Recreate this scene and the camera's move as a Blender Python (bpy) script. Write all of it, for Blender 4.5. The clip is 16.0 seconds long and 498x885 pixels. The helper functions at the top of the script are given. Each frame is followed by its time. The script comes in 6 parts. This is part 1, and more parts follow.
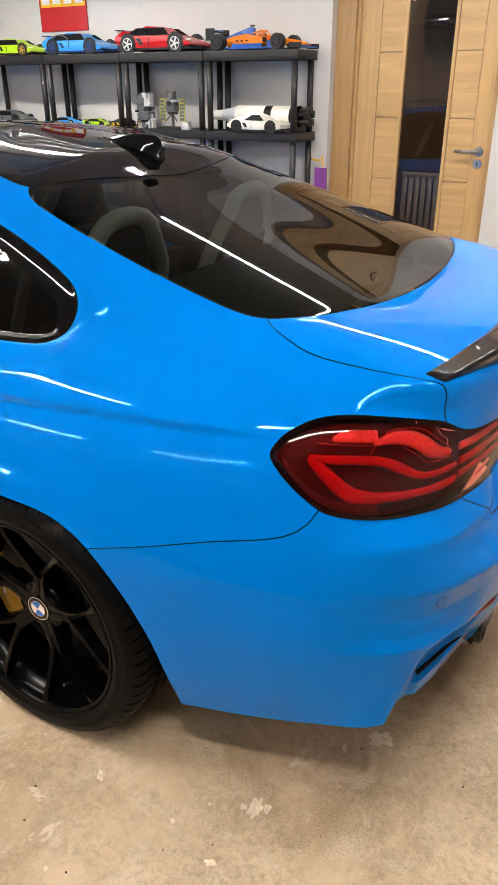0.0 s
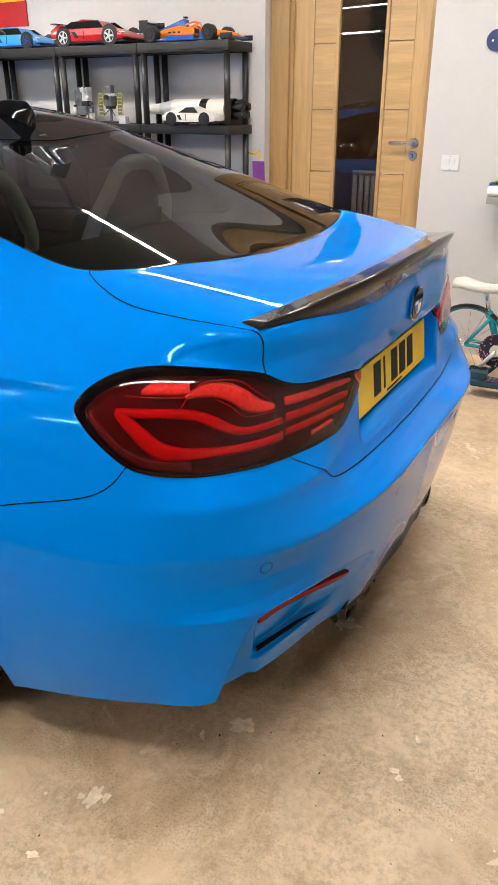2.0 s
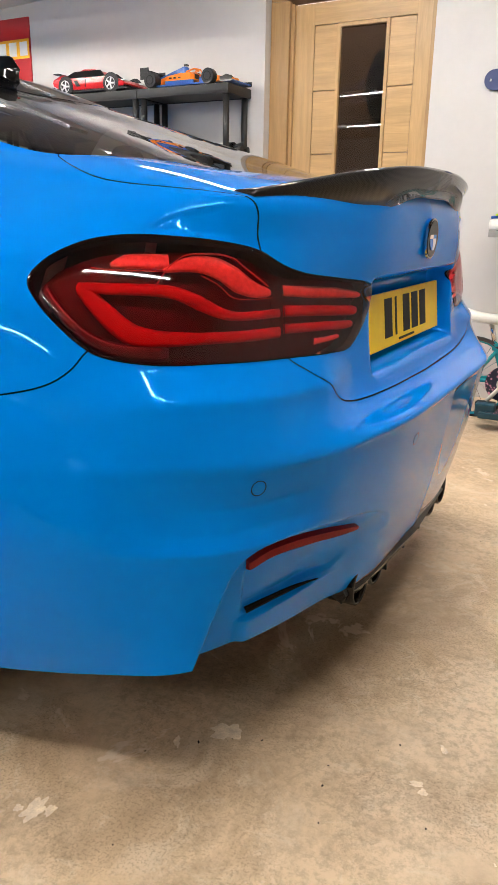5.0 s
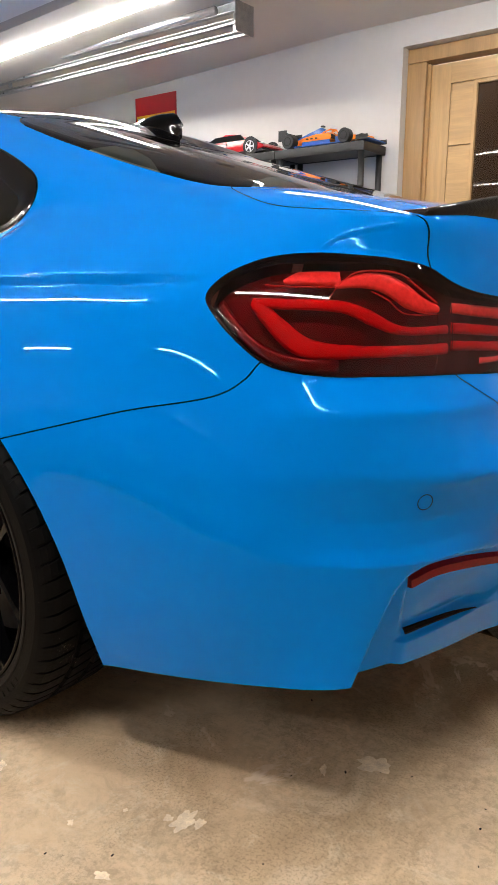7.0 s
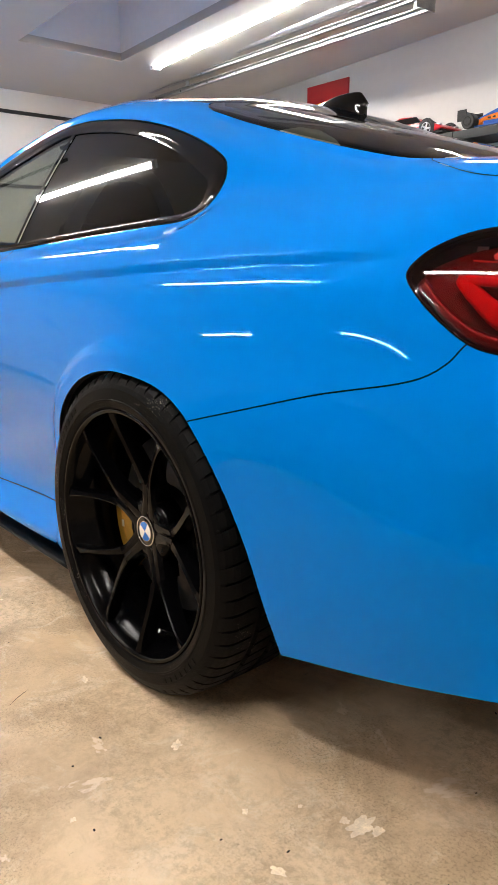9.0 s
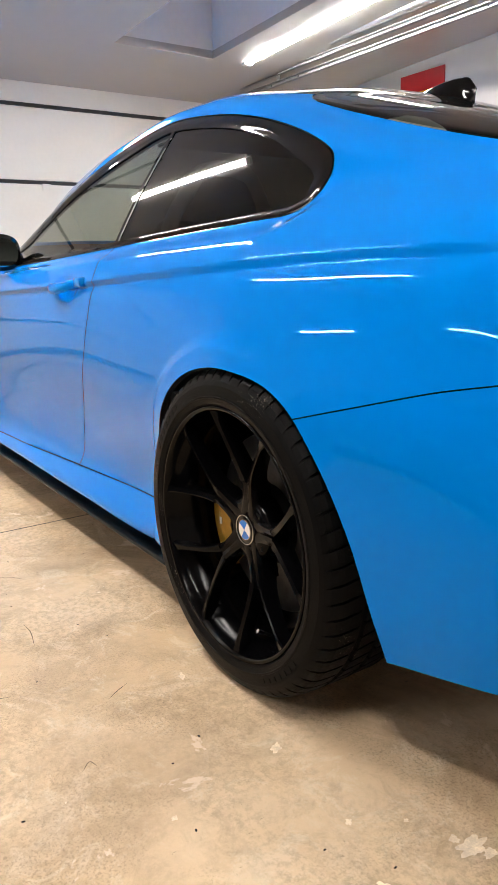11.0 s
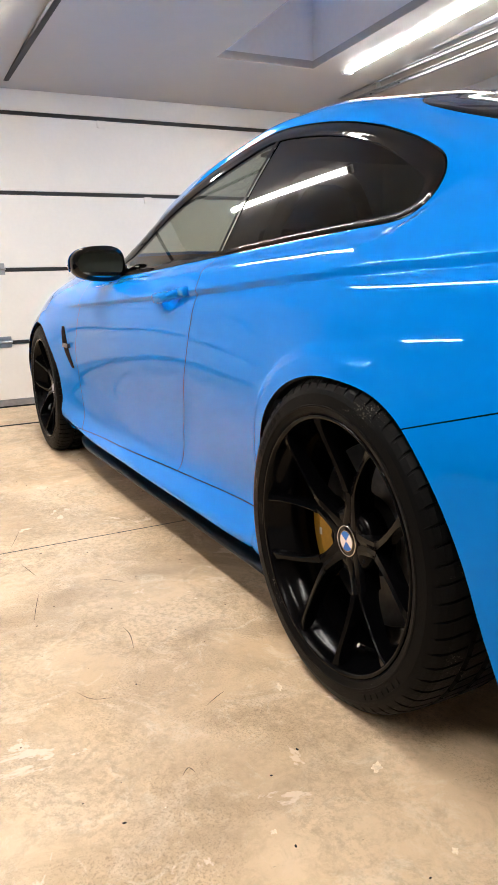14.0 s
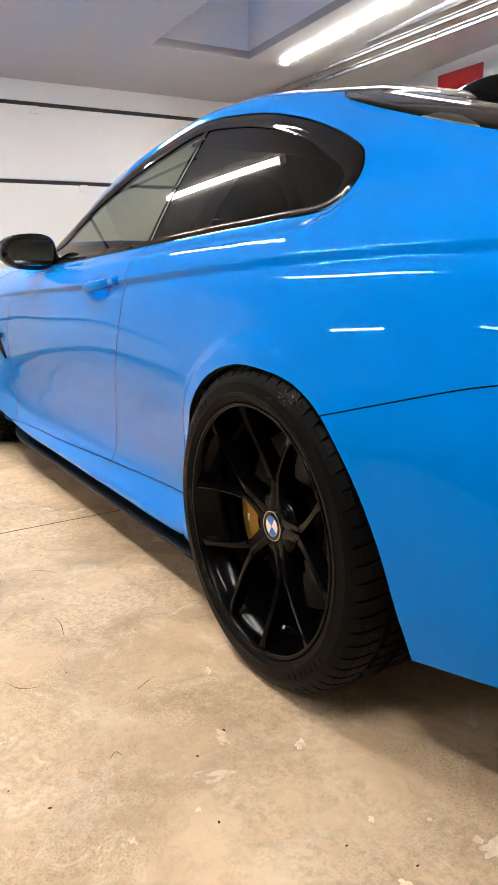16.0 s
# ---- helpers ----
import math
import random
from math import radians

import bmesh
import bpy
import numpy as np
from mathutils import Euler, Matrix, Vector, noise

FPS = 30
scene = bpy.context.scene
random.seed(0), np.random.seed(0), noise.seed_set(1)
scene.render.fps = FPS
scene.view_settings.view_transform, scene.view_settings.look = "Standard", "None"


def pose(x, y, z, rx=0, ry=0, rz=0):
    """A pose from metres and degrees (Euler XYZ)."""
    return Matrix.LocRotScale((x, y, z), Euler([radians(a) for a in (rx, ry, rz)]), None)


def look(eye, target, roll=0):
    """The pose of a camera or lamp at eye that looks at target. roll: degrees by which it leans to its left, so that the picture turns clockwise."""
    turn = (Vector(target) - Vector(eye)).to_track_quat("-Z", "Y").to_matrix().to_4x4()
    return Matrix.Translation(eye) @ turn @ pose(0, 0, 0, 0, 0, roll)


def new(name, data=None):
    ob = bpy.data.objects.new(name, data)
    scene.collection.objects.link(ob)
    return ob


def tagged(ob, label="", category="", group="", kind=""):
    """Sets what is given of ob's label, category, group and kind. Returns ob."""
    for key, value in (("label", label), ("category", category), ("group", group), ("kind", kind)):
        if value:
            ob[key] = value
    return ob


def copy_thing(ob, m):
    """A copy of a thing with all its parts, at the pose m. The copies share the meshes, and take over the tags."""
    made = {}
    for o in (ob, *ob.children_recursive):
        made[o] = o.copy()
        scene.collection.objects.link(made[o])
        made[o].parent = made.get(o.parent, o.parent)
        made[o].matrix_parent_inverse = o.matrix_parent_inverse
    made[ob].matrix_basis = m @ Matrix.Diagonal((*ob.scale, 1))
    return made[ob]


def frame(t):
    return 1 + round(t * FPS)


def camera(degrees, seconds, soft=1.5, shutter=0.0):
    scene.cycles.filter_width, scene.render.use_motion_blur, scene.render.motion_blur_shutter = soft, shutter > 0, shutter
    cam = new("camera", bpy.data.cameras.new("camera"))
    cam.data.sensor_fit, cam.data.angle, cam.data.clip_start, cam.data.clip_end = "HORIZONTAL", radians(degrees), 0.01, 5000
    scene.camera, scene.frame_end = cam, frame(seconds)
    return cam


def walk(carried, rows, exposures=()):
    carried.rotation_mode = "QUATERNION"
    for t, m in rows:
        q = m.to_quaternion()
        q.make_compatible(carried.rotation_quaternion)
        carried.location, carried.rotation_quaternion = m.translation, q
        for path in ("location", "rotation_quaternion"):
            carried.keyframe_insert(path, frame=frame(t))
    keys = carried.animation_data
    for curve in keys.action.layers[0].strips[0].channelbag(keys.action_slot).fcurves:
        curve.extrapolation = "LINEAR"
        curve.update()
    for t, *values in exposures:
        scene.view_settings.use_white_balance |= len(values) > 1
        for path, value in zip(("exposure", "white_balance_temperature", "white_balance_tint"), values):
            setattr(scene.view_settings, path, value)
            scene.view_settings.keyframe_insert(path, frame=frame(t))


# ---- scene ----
cam = camera(37.6, 16.0)
PATH = [
    (0, (1.134, -1.869, 1.467), (0.257, -0.299, 0.592), 0.0),
    (0.5, (1.186, -1.824, 1.448), (0.366, -0.214, 0.588), 0.1),
    (1, (1.254, -1.764, 1.41), (0.452, -0.139, 0.564), 0.0),
    (1.5, (1.351, -1.708, 1.37), (0.527, -0.089, 0.532), 0.1),
    (2, (1.408, -1.68, 1.33), (0.54, -0.086, 0.492), -0.0),
    (2.5, (1.428, -1.638, 1.308), (0.504, -0.077, 0.467), 0.0),
    (3, (1.428, -1.54, 1.281), (0.447, -0.019, 0.432), 0.1),
    (3.5, (1.391, -1.484, 1.229), (0.46, 0.073, 0.387), -0.3),
    (3.7, (1.365, -1.482, 1.184), (0.479, 0.106, 0.351), -0.2),
    (5.8, (1.363, -1.642, 0.88), (0.411, 0.055, 0.415), 0.7),
    (6, (1.356, -1.647, 0.877), (0.36, 0.025, 0.416), 0.4),
    (6.5, (1.329, -1.648, 0.875), (0.236, -0.034, 0.428), 0.3),
    (7, (1.317, -1.647, 0.876), (0.13, -0.097, 0.442), 0.3),
    (7.5, (1.286, -1.647, 0.874), (0.011, -0.164, 0.452), 0.4),
    (8, (1.26, -1.654, 0.871), (-0.109, -0.257, 0.452), 0.4),
    (8.5, (1.248, -1.65, 0.861), (-0.194, -0.335, 0.426), -0.2),
    (10.8, (1.206, -1.663, 0.849), (-0.391, -0.551, 0.388), -1.1),
    (11, (1.194, -1.667, 0.853), (-0.424, -0.584, 0.396), -1.3),
    (11.5, (1.178, -1.682, 0.857), (-0.483, -0.66, 0.412), -1.5),
    (12, (1.17, -1.686, 0.857), (-0.533, -0.73, 0.426), -2.0),
    (12.5, (1.168, -1.689, 0.855), (-0.565, -0.781, 0.436), -2.1),
    (13, (1.167, -1.692, 0.855), (-0.582, -0.816, 0.44), -2.2),
    (13.5, (1.167, -1.689, 0.851), (-0.585, -0.82, 0.434), -2.0),
    (14, (1.168, -1.685, 0.849), (-0.577, -0.807, 0.424), -1.8),
    (14.5, (1.175, -1.684, 0.849), (-0.558, -0.785, 0.417), -1.6),
    (15, (1.185, -1.678, 0.848), (-0.533, -0.753, 0.409), -1.5),
    (15.5, (1.196, -1.675, 0.85), (-0.499, -0.712, 0.403), -1.3),
    (16, (1.207, -1.663, 0.846), (-0.461, -0.656, 0.393), -1.3),
]
walk(cam, [(t, look(eye, target, roll)) for t, eye, target, roll in PATH], exposures=[(0.0, 1.8), (3.5, 1.82), (6.0, 1.83), (9.0, 1.88), (12.0, 1.92), (16.0, 1.92)])

# ---- world and light ----
world = bpy.data.worlds.new("world")
scene.world = world
world.use_nodes = True
world.node_tree.nodes["Background"].inputs[0].default_value = (0.85, 0.75, 0.65, 1)
world.node_tree.nodes["Background"].inputs[1].default_value = 1.0
TUBE_POWER = 46.0
# batten lamps under the ceiling: from x, to x, y
LAMPS = ((-3.38, -1.58, 1.45), (-.80, 1.3, 1.28), (-3.3, -1.85, -.98), (-3.4, -2.1, -4.2), (-.75, .55, -4.0), (-2.2, -.55, -1.7), (1.05, 1.75, .0), (.55, 1.45, -1.75))


# ---- materials ----
def mat(name, color, rough=0.5, metal=0.0, coat=0.0, grain=0.0, scale=20.0, bump=0.0, bump_scale=80.0, tint=None, spec=0.5):
    """A procedural surface: two scales of noise vary the colour and the roughness, a third gives relief."""
    m = bpy.data.materials.new(name)
    m.use_nodes = True
    nt = m.node_tree
    b = nt.nodes["Principled BSDF"]
    b.inputs["Base Color"].default_value = (*color, 1)
    b.inputs["Roughness"].default_value = rough
    b.inputs["Metallic"].default_value = metal
    b.inputs["Specular IOR Level"].default_value = spec
    b.inputs["Coat Weight"].default_value = coat
    b.inputs["Coat Roughness"].default_value = 0.02
    co = nt.nodes.new("ShaderNodeTexCoord")
    if grain:
        n1, n2 = (nt.nodes.new("ShaderNodeTexNoise") for _ in range(2))
        n1.inputs["Scale"].default_value, n2.inputs["Scale"].default_value = scale, scale * 9
        n1.inputs["Detail"].default_value = n2.inputs["Detail"].default_value = 5
        mix = nt.nodes.new("ShaderNodeMath")
        mix.operation = "MULTIPLY_ADD"
        mix.inputs[1].default_value = 0.6
        nt.links.new(co.outputs["Object"], n1.inputs["Vector"])
        nt.links.new(co.outputs["Object"], n2.inputs["Vector"])
        nt.links.new(n1.outputs["Fac"], mix.inputs[0])
        half = nt.nodes.new("ShaderNodeMath")
        half.operation = "MULTIPLY"
        half.inputs[1].default_value = 0.4
        nt.links.new(n2.outputs["Fac"], half.inputs[0])
        nt.links.new(half.outputs[0], mix.inputs[2])
        ramp = nt.nodes.new("ShaderNodeMix")
        ramp.data_type = "RGBA"
        other = tint or tuple(c * (1 - grain) for c in color)
        light = tuple(min(1, c * (1 + grain * 0.6)) for c in color)
        ramp.inputs[6].default_value, ramp.inputs[7].default_value = (*other, 1), (*light, 1)
        spread = nt.nodes.new("ShaderNodeMapRange")
        spread.inputs[1].default_value, spread.inputs[2].default_value = 0.35, 0.65
        nt.links.new(mix.outputs[0], spread.inputs[0])
        nt.links.new(spread.outputs[0], ramp.inputs[0])
        nt.links.new(ramp.outputs[2], b.inputs["Base Color"])
        rr = nt.nodes.new("ShaderNodeMapRange")
        rr.inputs[3].default_value, rr.inputs[4].default_value = rough * 0.85, min(1, rough * 1.15)
        nt.links.new(n2.outputs["Fac"], rr.inputs[0])
        nt.links.new(rr.outputs[0], b.inputs["Roughness"])
    if bump:
        n3 = nt.nodes.new("ShaderNodeTexNoise")
        n3.inputs["Scale"].default_value, n3.inputs["Detail"].default_value = bump_scale, 4
        bp = nt.nodes.new("ShaderNodeBump")
        bp.inputs["Strength"].default_value, bp.inputs["Distance"].default_value = bump, 0.002
        nt.links.new(co.outputs["Object"], n3.inputs["Vector"])
        nt.links.new(n3.outputs["Fac"], bp.inputs["Height"])
        nt.links.new(bp.outputs[0], b.inputs["Normal"])
    return m


def glow(name, color, strength):
    m = bpy.data.materials.new(name)
    m.use_nodes = True
    b = m.node_tree.nodes["Principled BSDF"]
    b.inputs["Base Color"].default_value = (*color, 1)
    b.inputs["Emission Color"].default_value = (*color, 1)
    b.inputs["Emission Strength"].default_value = strength
    return m


TUBE = glow("tube_light", (1.0, 0.955, 0.895), TUBE_POWER)
def base(name):
    m = bpy.data.materials.new(name)
    m.use_nodes = True
    nt = m.node_tree
    nt.nodes.remove(nt.nodes["Principled BSDF"])
    return m, nt, nt.nodes["Material Output"]


def glass(name, tint, rough=0.0, ior=1.5, gloss=(1, 1, 1)):
    """A thin pane: what is behind shows through its tint, and it mirrors more at a glancing view."""
    m, nt, out = base(name)
    lw, pw, ml, tr, gl, mix = (nt.nodes.new(k) for k in ("ShaderNodeLayerWeight", "ShaderNodeMath", "ShaderNodeMath", "ShaderNodeBsdfTransparent", "ShaderNodeBsdfGlossy", "ShaderNodeMixShader"))
    pw.operation, ml.operation = "POWER", "MULTIPLY_ADD"
    f0 = ((ior - 1) / (ior + 1)) ** 2
    pw.inputs[1].default_value, ml.inputs[1].default_value, ml.inputs[2].default_value = 5.0, 1 - f0, f0
    nt.links.new(lw.outputs["Facing"], pw.inputs[0])
    nt.links.new(pw.outputs[0], ml.inputs[0])
    tr.inputs["Color"].default_value = (*tint, 1)
    gl.inputs["Color"].default_value = (*gloss, 1)
    gl.inputs["Roughness"].default_value = rough
    nt.links.new(ml.outputs[0], mix.inputs[0])
    nt.links.new(tr.outputs[0], mix.inputs[1])
    nt.links.new(gl.outputs[0], mix.inputs[2])
    nt.links.new(mix.outputs[0], out.inputs[0])
    return m


def paint():
    """Solid blue under clear lacquer, with very fine orange peel."""
    m = mat("blue_paint", (0.0, 0.215, 0.76), 0.012)
    nt = m.node_tree
    b = nt.nodes["Principled BSDF"]
    b.inputs["IOR"].default_value = 1.42
    b.inputs["Specular Tint"].default_value = (0.14, 0.52, 1.0, 1)
    co, n, bp = nt.nodes.new("ShaderNodeTexCoord"), nt.nodes.new("ShaderNodeTexNoise"), nt.nodes.new("ShaderNodeBump")
    n.inputs["Scale"].default_value = 260
    bp.inputs["Strength"].default_value, bp.inputs["Distance"].default_value = 0.008, 0.0002
    nt.links.new(co.outputs["Object"], n.inputs["Vector"])
    nt.links.new(n.outputs["Fac"], bp.inputs["Height"])
    nt.links.new(bp.outputs[0], b.inputs["Normal"])
    return m


def weave(name):
    """Carbon fibre: a small twill of two greys under lacquer."""
    m = mat(name, (0.012, 0.012, 0.013), 0.35, 0.0, 1.0, spec=.05)
    m.node_tree.nodes["Principled BSDF"].inputs["Coat IOR"].default_value = 1.32
    nt = m.node_tree
    b = nt.nodes["Principled BSDF"]
    co, ck, mp = nt.nodes.new("ShaderNodeTexCoord"), nt.nodes.new("ShaderNodeTexChecker"), nt.nodes.new("ShaderNodeMapping")
    mp.inputs["Rotation"].default_value = (0.3, 0.4, 0.785)
    ck.inputs["Scale"].default_value = 420
    ck.inputs["Color1"].default_value, ck.inputs["Color2"].default_value = (0.004, 0.004, 0.0045, 1), (0.020, 0.0195, 0.019, 1)
    nt.links.new(co.outputs["Object"], mp.inputs[0])
    nt.links.new(mp.outputs[0], ck.inputs["Vector"])
    nt.links.new(ck.outputs[0], b.inputs["Base Color"])
    return m


def concrete():
    """Bare power-floated slab: warm grey with pale and dark clouds, specks, scuffs and spots."""
    m, nt, out = base("concrete")
    b = nt.nodes.new("ShaderNodeBsdfPrincipled")
    nt.links.new(b.outputs[0], out.inputs[0])
    co = nt.nodes.new("ShaderNodeTexCoord")

    def noise_node(scale, detail=6, rough=.6, lo=.4, hi=.6, distort=0.0):
        n, r = nt.nodes.new("ShaderNodeTexNoise"), nt.nodes.new("ShaderNodeMapRange")
        n.inputs["Scale"].default_value, n.inputs["Detail"].default_value, n.inputs["Roughness"].default_value, n.inputs["Distortion"].default_value = scale, detail, rough, distort
        r.inputs[1].default_value, r.inputs[2].default_value = lo, hi
        nt.links.new(co.outputs["Object"], n.inputs["Vector"])
        nt.links.new(n.outputs["Fac"], r.inputs[0])
        return r.outputs[0]

    def both(a, c):
        k = nt.nodes.new("ShaderNodeMath")
        k.operation = "MULTIPLY"
        nt.links.new(a, k.inputs[0])
        nt.links.new(c, k.inputs[1])
        return k.outputs[0]

    def mix(fac, a, c, amount=1.0, blend="MIX"):
        x = nt.nodes.new("ShaderNodeMix")
        x.data_type, x.blend_type = "RGBA", blend
        if amount != 1.0:
            k = nt.nodes.new("ShaderNodeMath")
            k.operation = "MULTIPLY"
            k.inputs[1].default_value = amount
            nt.links.new(fac, k.inputs[0])
            fac = k.outputs[0]
        nt.links.new(fac, x.inputs[0])
        for slot, v in ((6, a), (7, c)):
            if isinstance(v, tuple):
                x.inputs[slot].default_value = (*v, 1)
            else:
                nt.links.new(v, x.inputs[slot])
        return x.outputs[2]

    col = mix(noise_node(1.1, 8, .62, .36, .64), (0.617, 0.441, 0.270), (0.760, 0.584, 0.404))
    col = mix(noise_node(3.2, 10, .72, .47, .62, .8), col, (0.396, 0.279, 0.164), .6)
    col = mix(noise_node(9, 9, .72, .54, .66, 1.2), col, (0.760, 0.634, 0.472), .7)
    col = mix(noise_node(14, 8, .75, .50, .64, .6), col, (0.396, 0.283, 0.175), .38)
    col = mix(noise_node(5.5, 9, .7, .55, .63, 1.0), col, (0.728, 0.572, 0.411), .6)
    col = mix(noise_node(1.7, 7, .66, .50, .66, .5), col, (0.348, 0.252, 0.164), .55)
    col = mix(both(noise_node(60, 6, .75, .46, .60), noise_node(2.3, 5, .6, .42, .58, .6)), col, (0.269, 0.194, 0.114), .42)
    col = mix(both(noise_node(190, 3, .7, .50, .64), noise_node(3.1, 5, .6, .44, .60, .6)), col, (0.143, 0.093, 0.053), .45)
    col = mix(noise_node(26, 8, .8, .63, .69, .5), col, (0.103, 0.069, 0.042), .65)
    col = mix(noise_node(3.7, 6, .66, .625, .645, .5), col, (0.776, 0.634, 0.503), .8)
    nt.links.new(col, b.inputs["Base Color"])
    rr = nt.nodes.new("ShaderNodeMapRange")
    rr.inputs[3].default_value, rr.inputs[4].default_value = .38, .62
    nt.links.new(noise_node(6, 6, .6, .35, .65), rr.inputs[0])
    nt.links.new(rr.outputs[0], b.inputs["Roughness"])
    b.inputs["Specular IOR Level"].default_value = .35
    bp = nt.nodes.new("ShaderNodeBump")
    bp.inputs["Strength"].default_value, bp.inputs["Distance"].default_value = .25, .002
    nt.links.new(noise_node(70, 8, .7, .3, .7), bp.inputs["Height"])
    nt.links.new(bp.outputs[0], b.inputs["Normal"])
    return m


def oak(name, along="z", color=(0.52, 0.325, 0.135)):
    """Oak veneer with long grain along one axis."""
    m, nt, out = base(name)
    b = nt.nodes.new("ShaderNodeBsdfPrincipled")
    nt.links.new(b.outputs[0], out.inputs[0])
    co, mp, n, n2 = (nt.nodes.new(k) for k in ("ShaderNodeTexCoord", "ShaderNodeMapping", "ShaderNodeTexNoise", "ShaderNodeTexNoise"))
    mp.inputs["Scale"].default_value = (22, 22, 1.6) if along == "z" else (1.6, 22, 22)
    nt.links.new(co.outputs["Object"], mp.inputs[0])
    n.inputs["Scale"].default_value, n.inputs["Detail"].default_value, n.inputs["Distortion"].default_value = 1.6, 8, .7
    n2.inputs["Scale"].default_value, n2.inputs["Detail"].default_value = 9, 6
    r = nt.nodes.new("ShaderNodeValToRGB")
    r.color_ramp.elements[0].position, r.color_ramp.elements[1].position = .32, .70
    r.color_ramp.elements[0].color = (*(c * .84 for c in color), 1)
    r.color_ramp.elements[1].color = (*(min(1, c * 1.10) for c in color), 1)
    x = nt.nodes.new("ShaderNodeMix")
    x.data_type, x.blend_type = "RGBA", "MULTIPLY"
    x.inputs[0].default_value = .25
    for k in (n, n2):
        nt.links.new(mp.outputs[0], k.inputs["Vector"])
    nt.links.new(n.outputs["Fac"], r.inputs[0])
    nt.links.new(r.outputs[0], x.inputs[6])
    nt.links.new(n2.outputs["Fac"], x.inputs[7])
    nt.links.new(x.outputs[2], b.inputs["Base Color"])
    b.inputs["Roughness"].default_value = .38
    bp = nt.nodes.new("ShaderNodeBump")
    bp.inputs["Strength"].default_value, bp.inputs["Distance"].default_value = .12, .001
    nt.links.new(n.outputs["Fac"], bp.inputs["Height"])
    nt.links.new(bp.outputs[0], b.inputs["Normal"])
    return m


def rubber():
    """Dark tyre rubber with sparse pale dust and grit caught in it."""
    m = mat("rubber", (0.0030, 0.0030, 0.0040), 0.42, bump=0.25, bump_scale=500, spec=.065)
    nt = m.node_tree
    b = nt.nodes["Principled BSDF"]
    co, v, n, mu, r, x = (nt.nodes.new(k) for k in ("ShaderNodeTexCoord", "ShaderNodeTexNoise", "ShaderNodeTexNoise", "ShaderNodeMath", "ShaderNodeMapRange", "ShaderNodeMix"))
    v.inputs["Scale"].default_value, v.inputs["Detail"].default_value = 340, 2
    n.inputs["Scale"].default_value, n.inputs["Detail"].default_value = 9, 4
    mu.operation = "MULTIPLY"
    r.inputs[1].default_value, r.inputs[2].default_value = .405, .44
    x.data_type = "RGBA"
    x.inputs[6].default_value, x.inputs[7].default_value = (0.0035, 0.0035, 0.0037, 1), (0.20, 0.18, 0.15, 1)
    for k in (v, n):
        nt.links.new(co.outputs["Object"], k.inputs["Vector"])
    nt.links.new(v.outputs["Fac"], mu.inputs[0])
    nt.links.new(n.outputs["Fac"], mu.inputs[1])
    nt.links.new(mu.outputs[0], r.inputs[0])
    nt.links.new(r.outputs[0], x.inputs[0])
    nt.links.new(x.outputs[2], b.inputs["Base Color"])
    return m


PAINT = paint()
BLACK = mat("gloss_black", (0.002, 0.002, 0.0024), 0.03, spec=.40)
CARBON = mat("lacquered_black", (0.004, 0.004, 0.005), 0.03, grain=.3, scale=90, spec=.4)
CARBON_WEAVE = weave("carbon_weave")
SATIN = mat("satin_black", (0.003, 0.003, 0.0035), 0.32, grain=.25, scale=50, spec=.18)
WHEEL = mat("satin_black_alloy", (0.0018, 0.0018, 0.0022), 0.16, 0, grain=.15, scale=40, spec=.10)
RUBBER = rubber()
GAPBLACK = mat("recess_black", (0.004, 0.004, 0.004), 0.8, spec=.12)
LINING = mat("dark_lining", (0.012, 0.012, 0.013), 0.8, grain=.2, scale=60)
LEATHER = mat("grey_leather", (0.025, 0.026, 0.025), 0.5, grain=.2, scale=30, bump=.2, bump_scale=300)
LEATHER_LIGHT = mat("pale_leather", (0.62, 0.63, 0.60), 0.5, grain=.15, scale=30)
GLASS = glass("tinted_glass", (0.25, 0.27, 0.25), ior=1.36)
GLASS_DARK = glass("privacy_glass", (0.035, 0.035, 0.034), ior=1.40)
GLASS_CLEAR = glass("side_glass", (0.58, 0.62, 0.57), ior=1.45)
PANE = glass("door_pane", (0.42, 0.39, 0.36), ior=1.5)
LENS = glass("red_lens", (0.92, 0.24, 0.26), 0.0, 1.45)
HOUSING = mat("lamp_housing", (0.065, 0.002, 0.005), 0.4, grain=.3, scale=60, spec=.2)
GUIDE = mat("light_guide", (0.50, 0.010, 0.024), 0.4, 0, 0, spec=.15, grain=.15, scale=24)
GUIDE_TOP = mat("indicator_guide", (1.0, 0.40, 0.30), 0.3, 0.0, .3, grain=.35, scale=16)
GUIDE_EDGE = mat("moulded_edge", (0.55, 0.12, 0.10), 0.2, 0.0, .6)
GUIDE_DULL = mat("lamp_reflector", (0.075, 0.006, 0.009), 0.3, 0.1, grain=.5, scale=260)
CLEAR_LAMP = mat("clear_lamp", (0.9, 0.5, 0.5), 0.2)
RED_PLASTIC = mat("red_reflector", (0.22, 0.008, 0.012), 0.35, 0, 0, spec=.12, grain=.2, scale=120)
PLATE = mat("plate_yellow", (1.0, 0.66, 0.0), 0.35, 0, 0, grain=.05, scale=40, spec=.25)
INK = mat("plate_ink", (0.004, 0.004, 0.0045), 0.45, spec=.15)
CHROME = mat("chrome", (0.75, 0.75, 0.76), 0.08, 1.0)
CHROME_DARK = mat("dark_chrome", (0.10, 0.10, 0.11), 0.18, 1.0)
MIRROR = mat("mirror", (0.75, 0.77, 0.78), 0.01, 1.0)
BADGE_BLUE = mat("badge_blue", (0.02, 0.16, 0.62), 0.2, 0, .8)
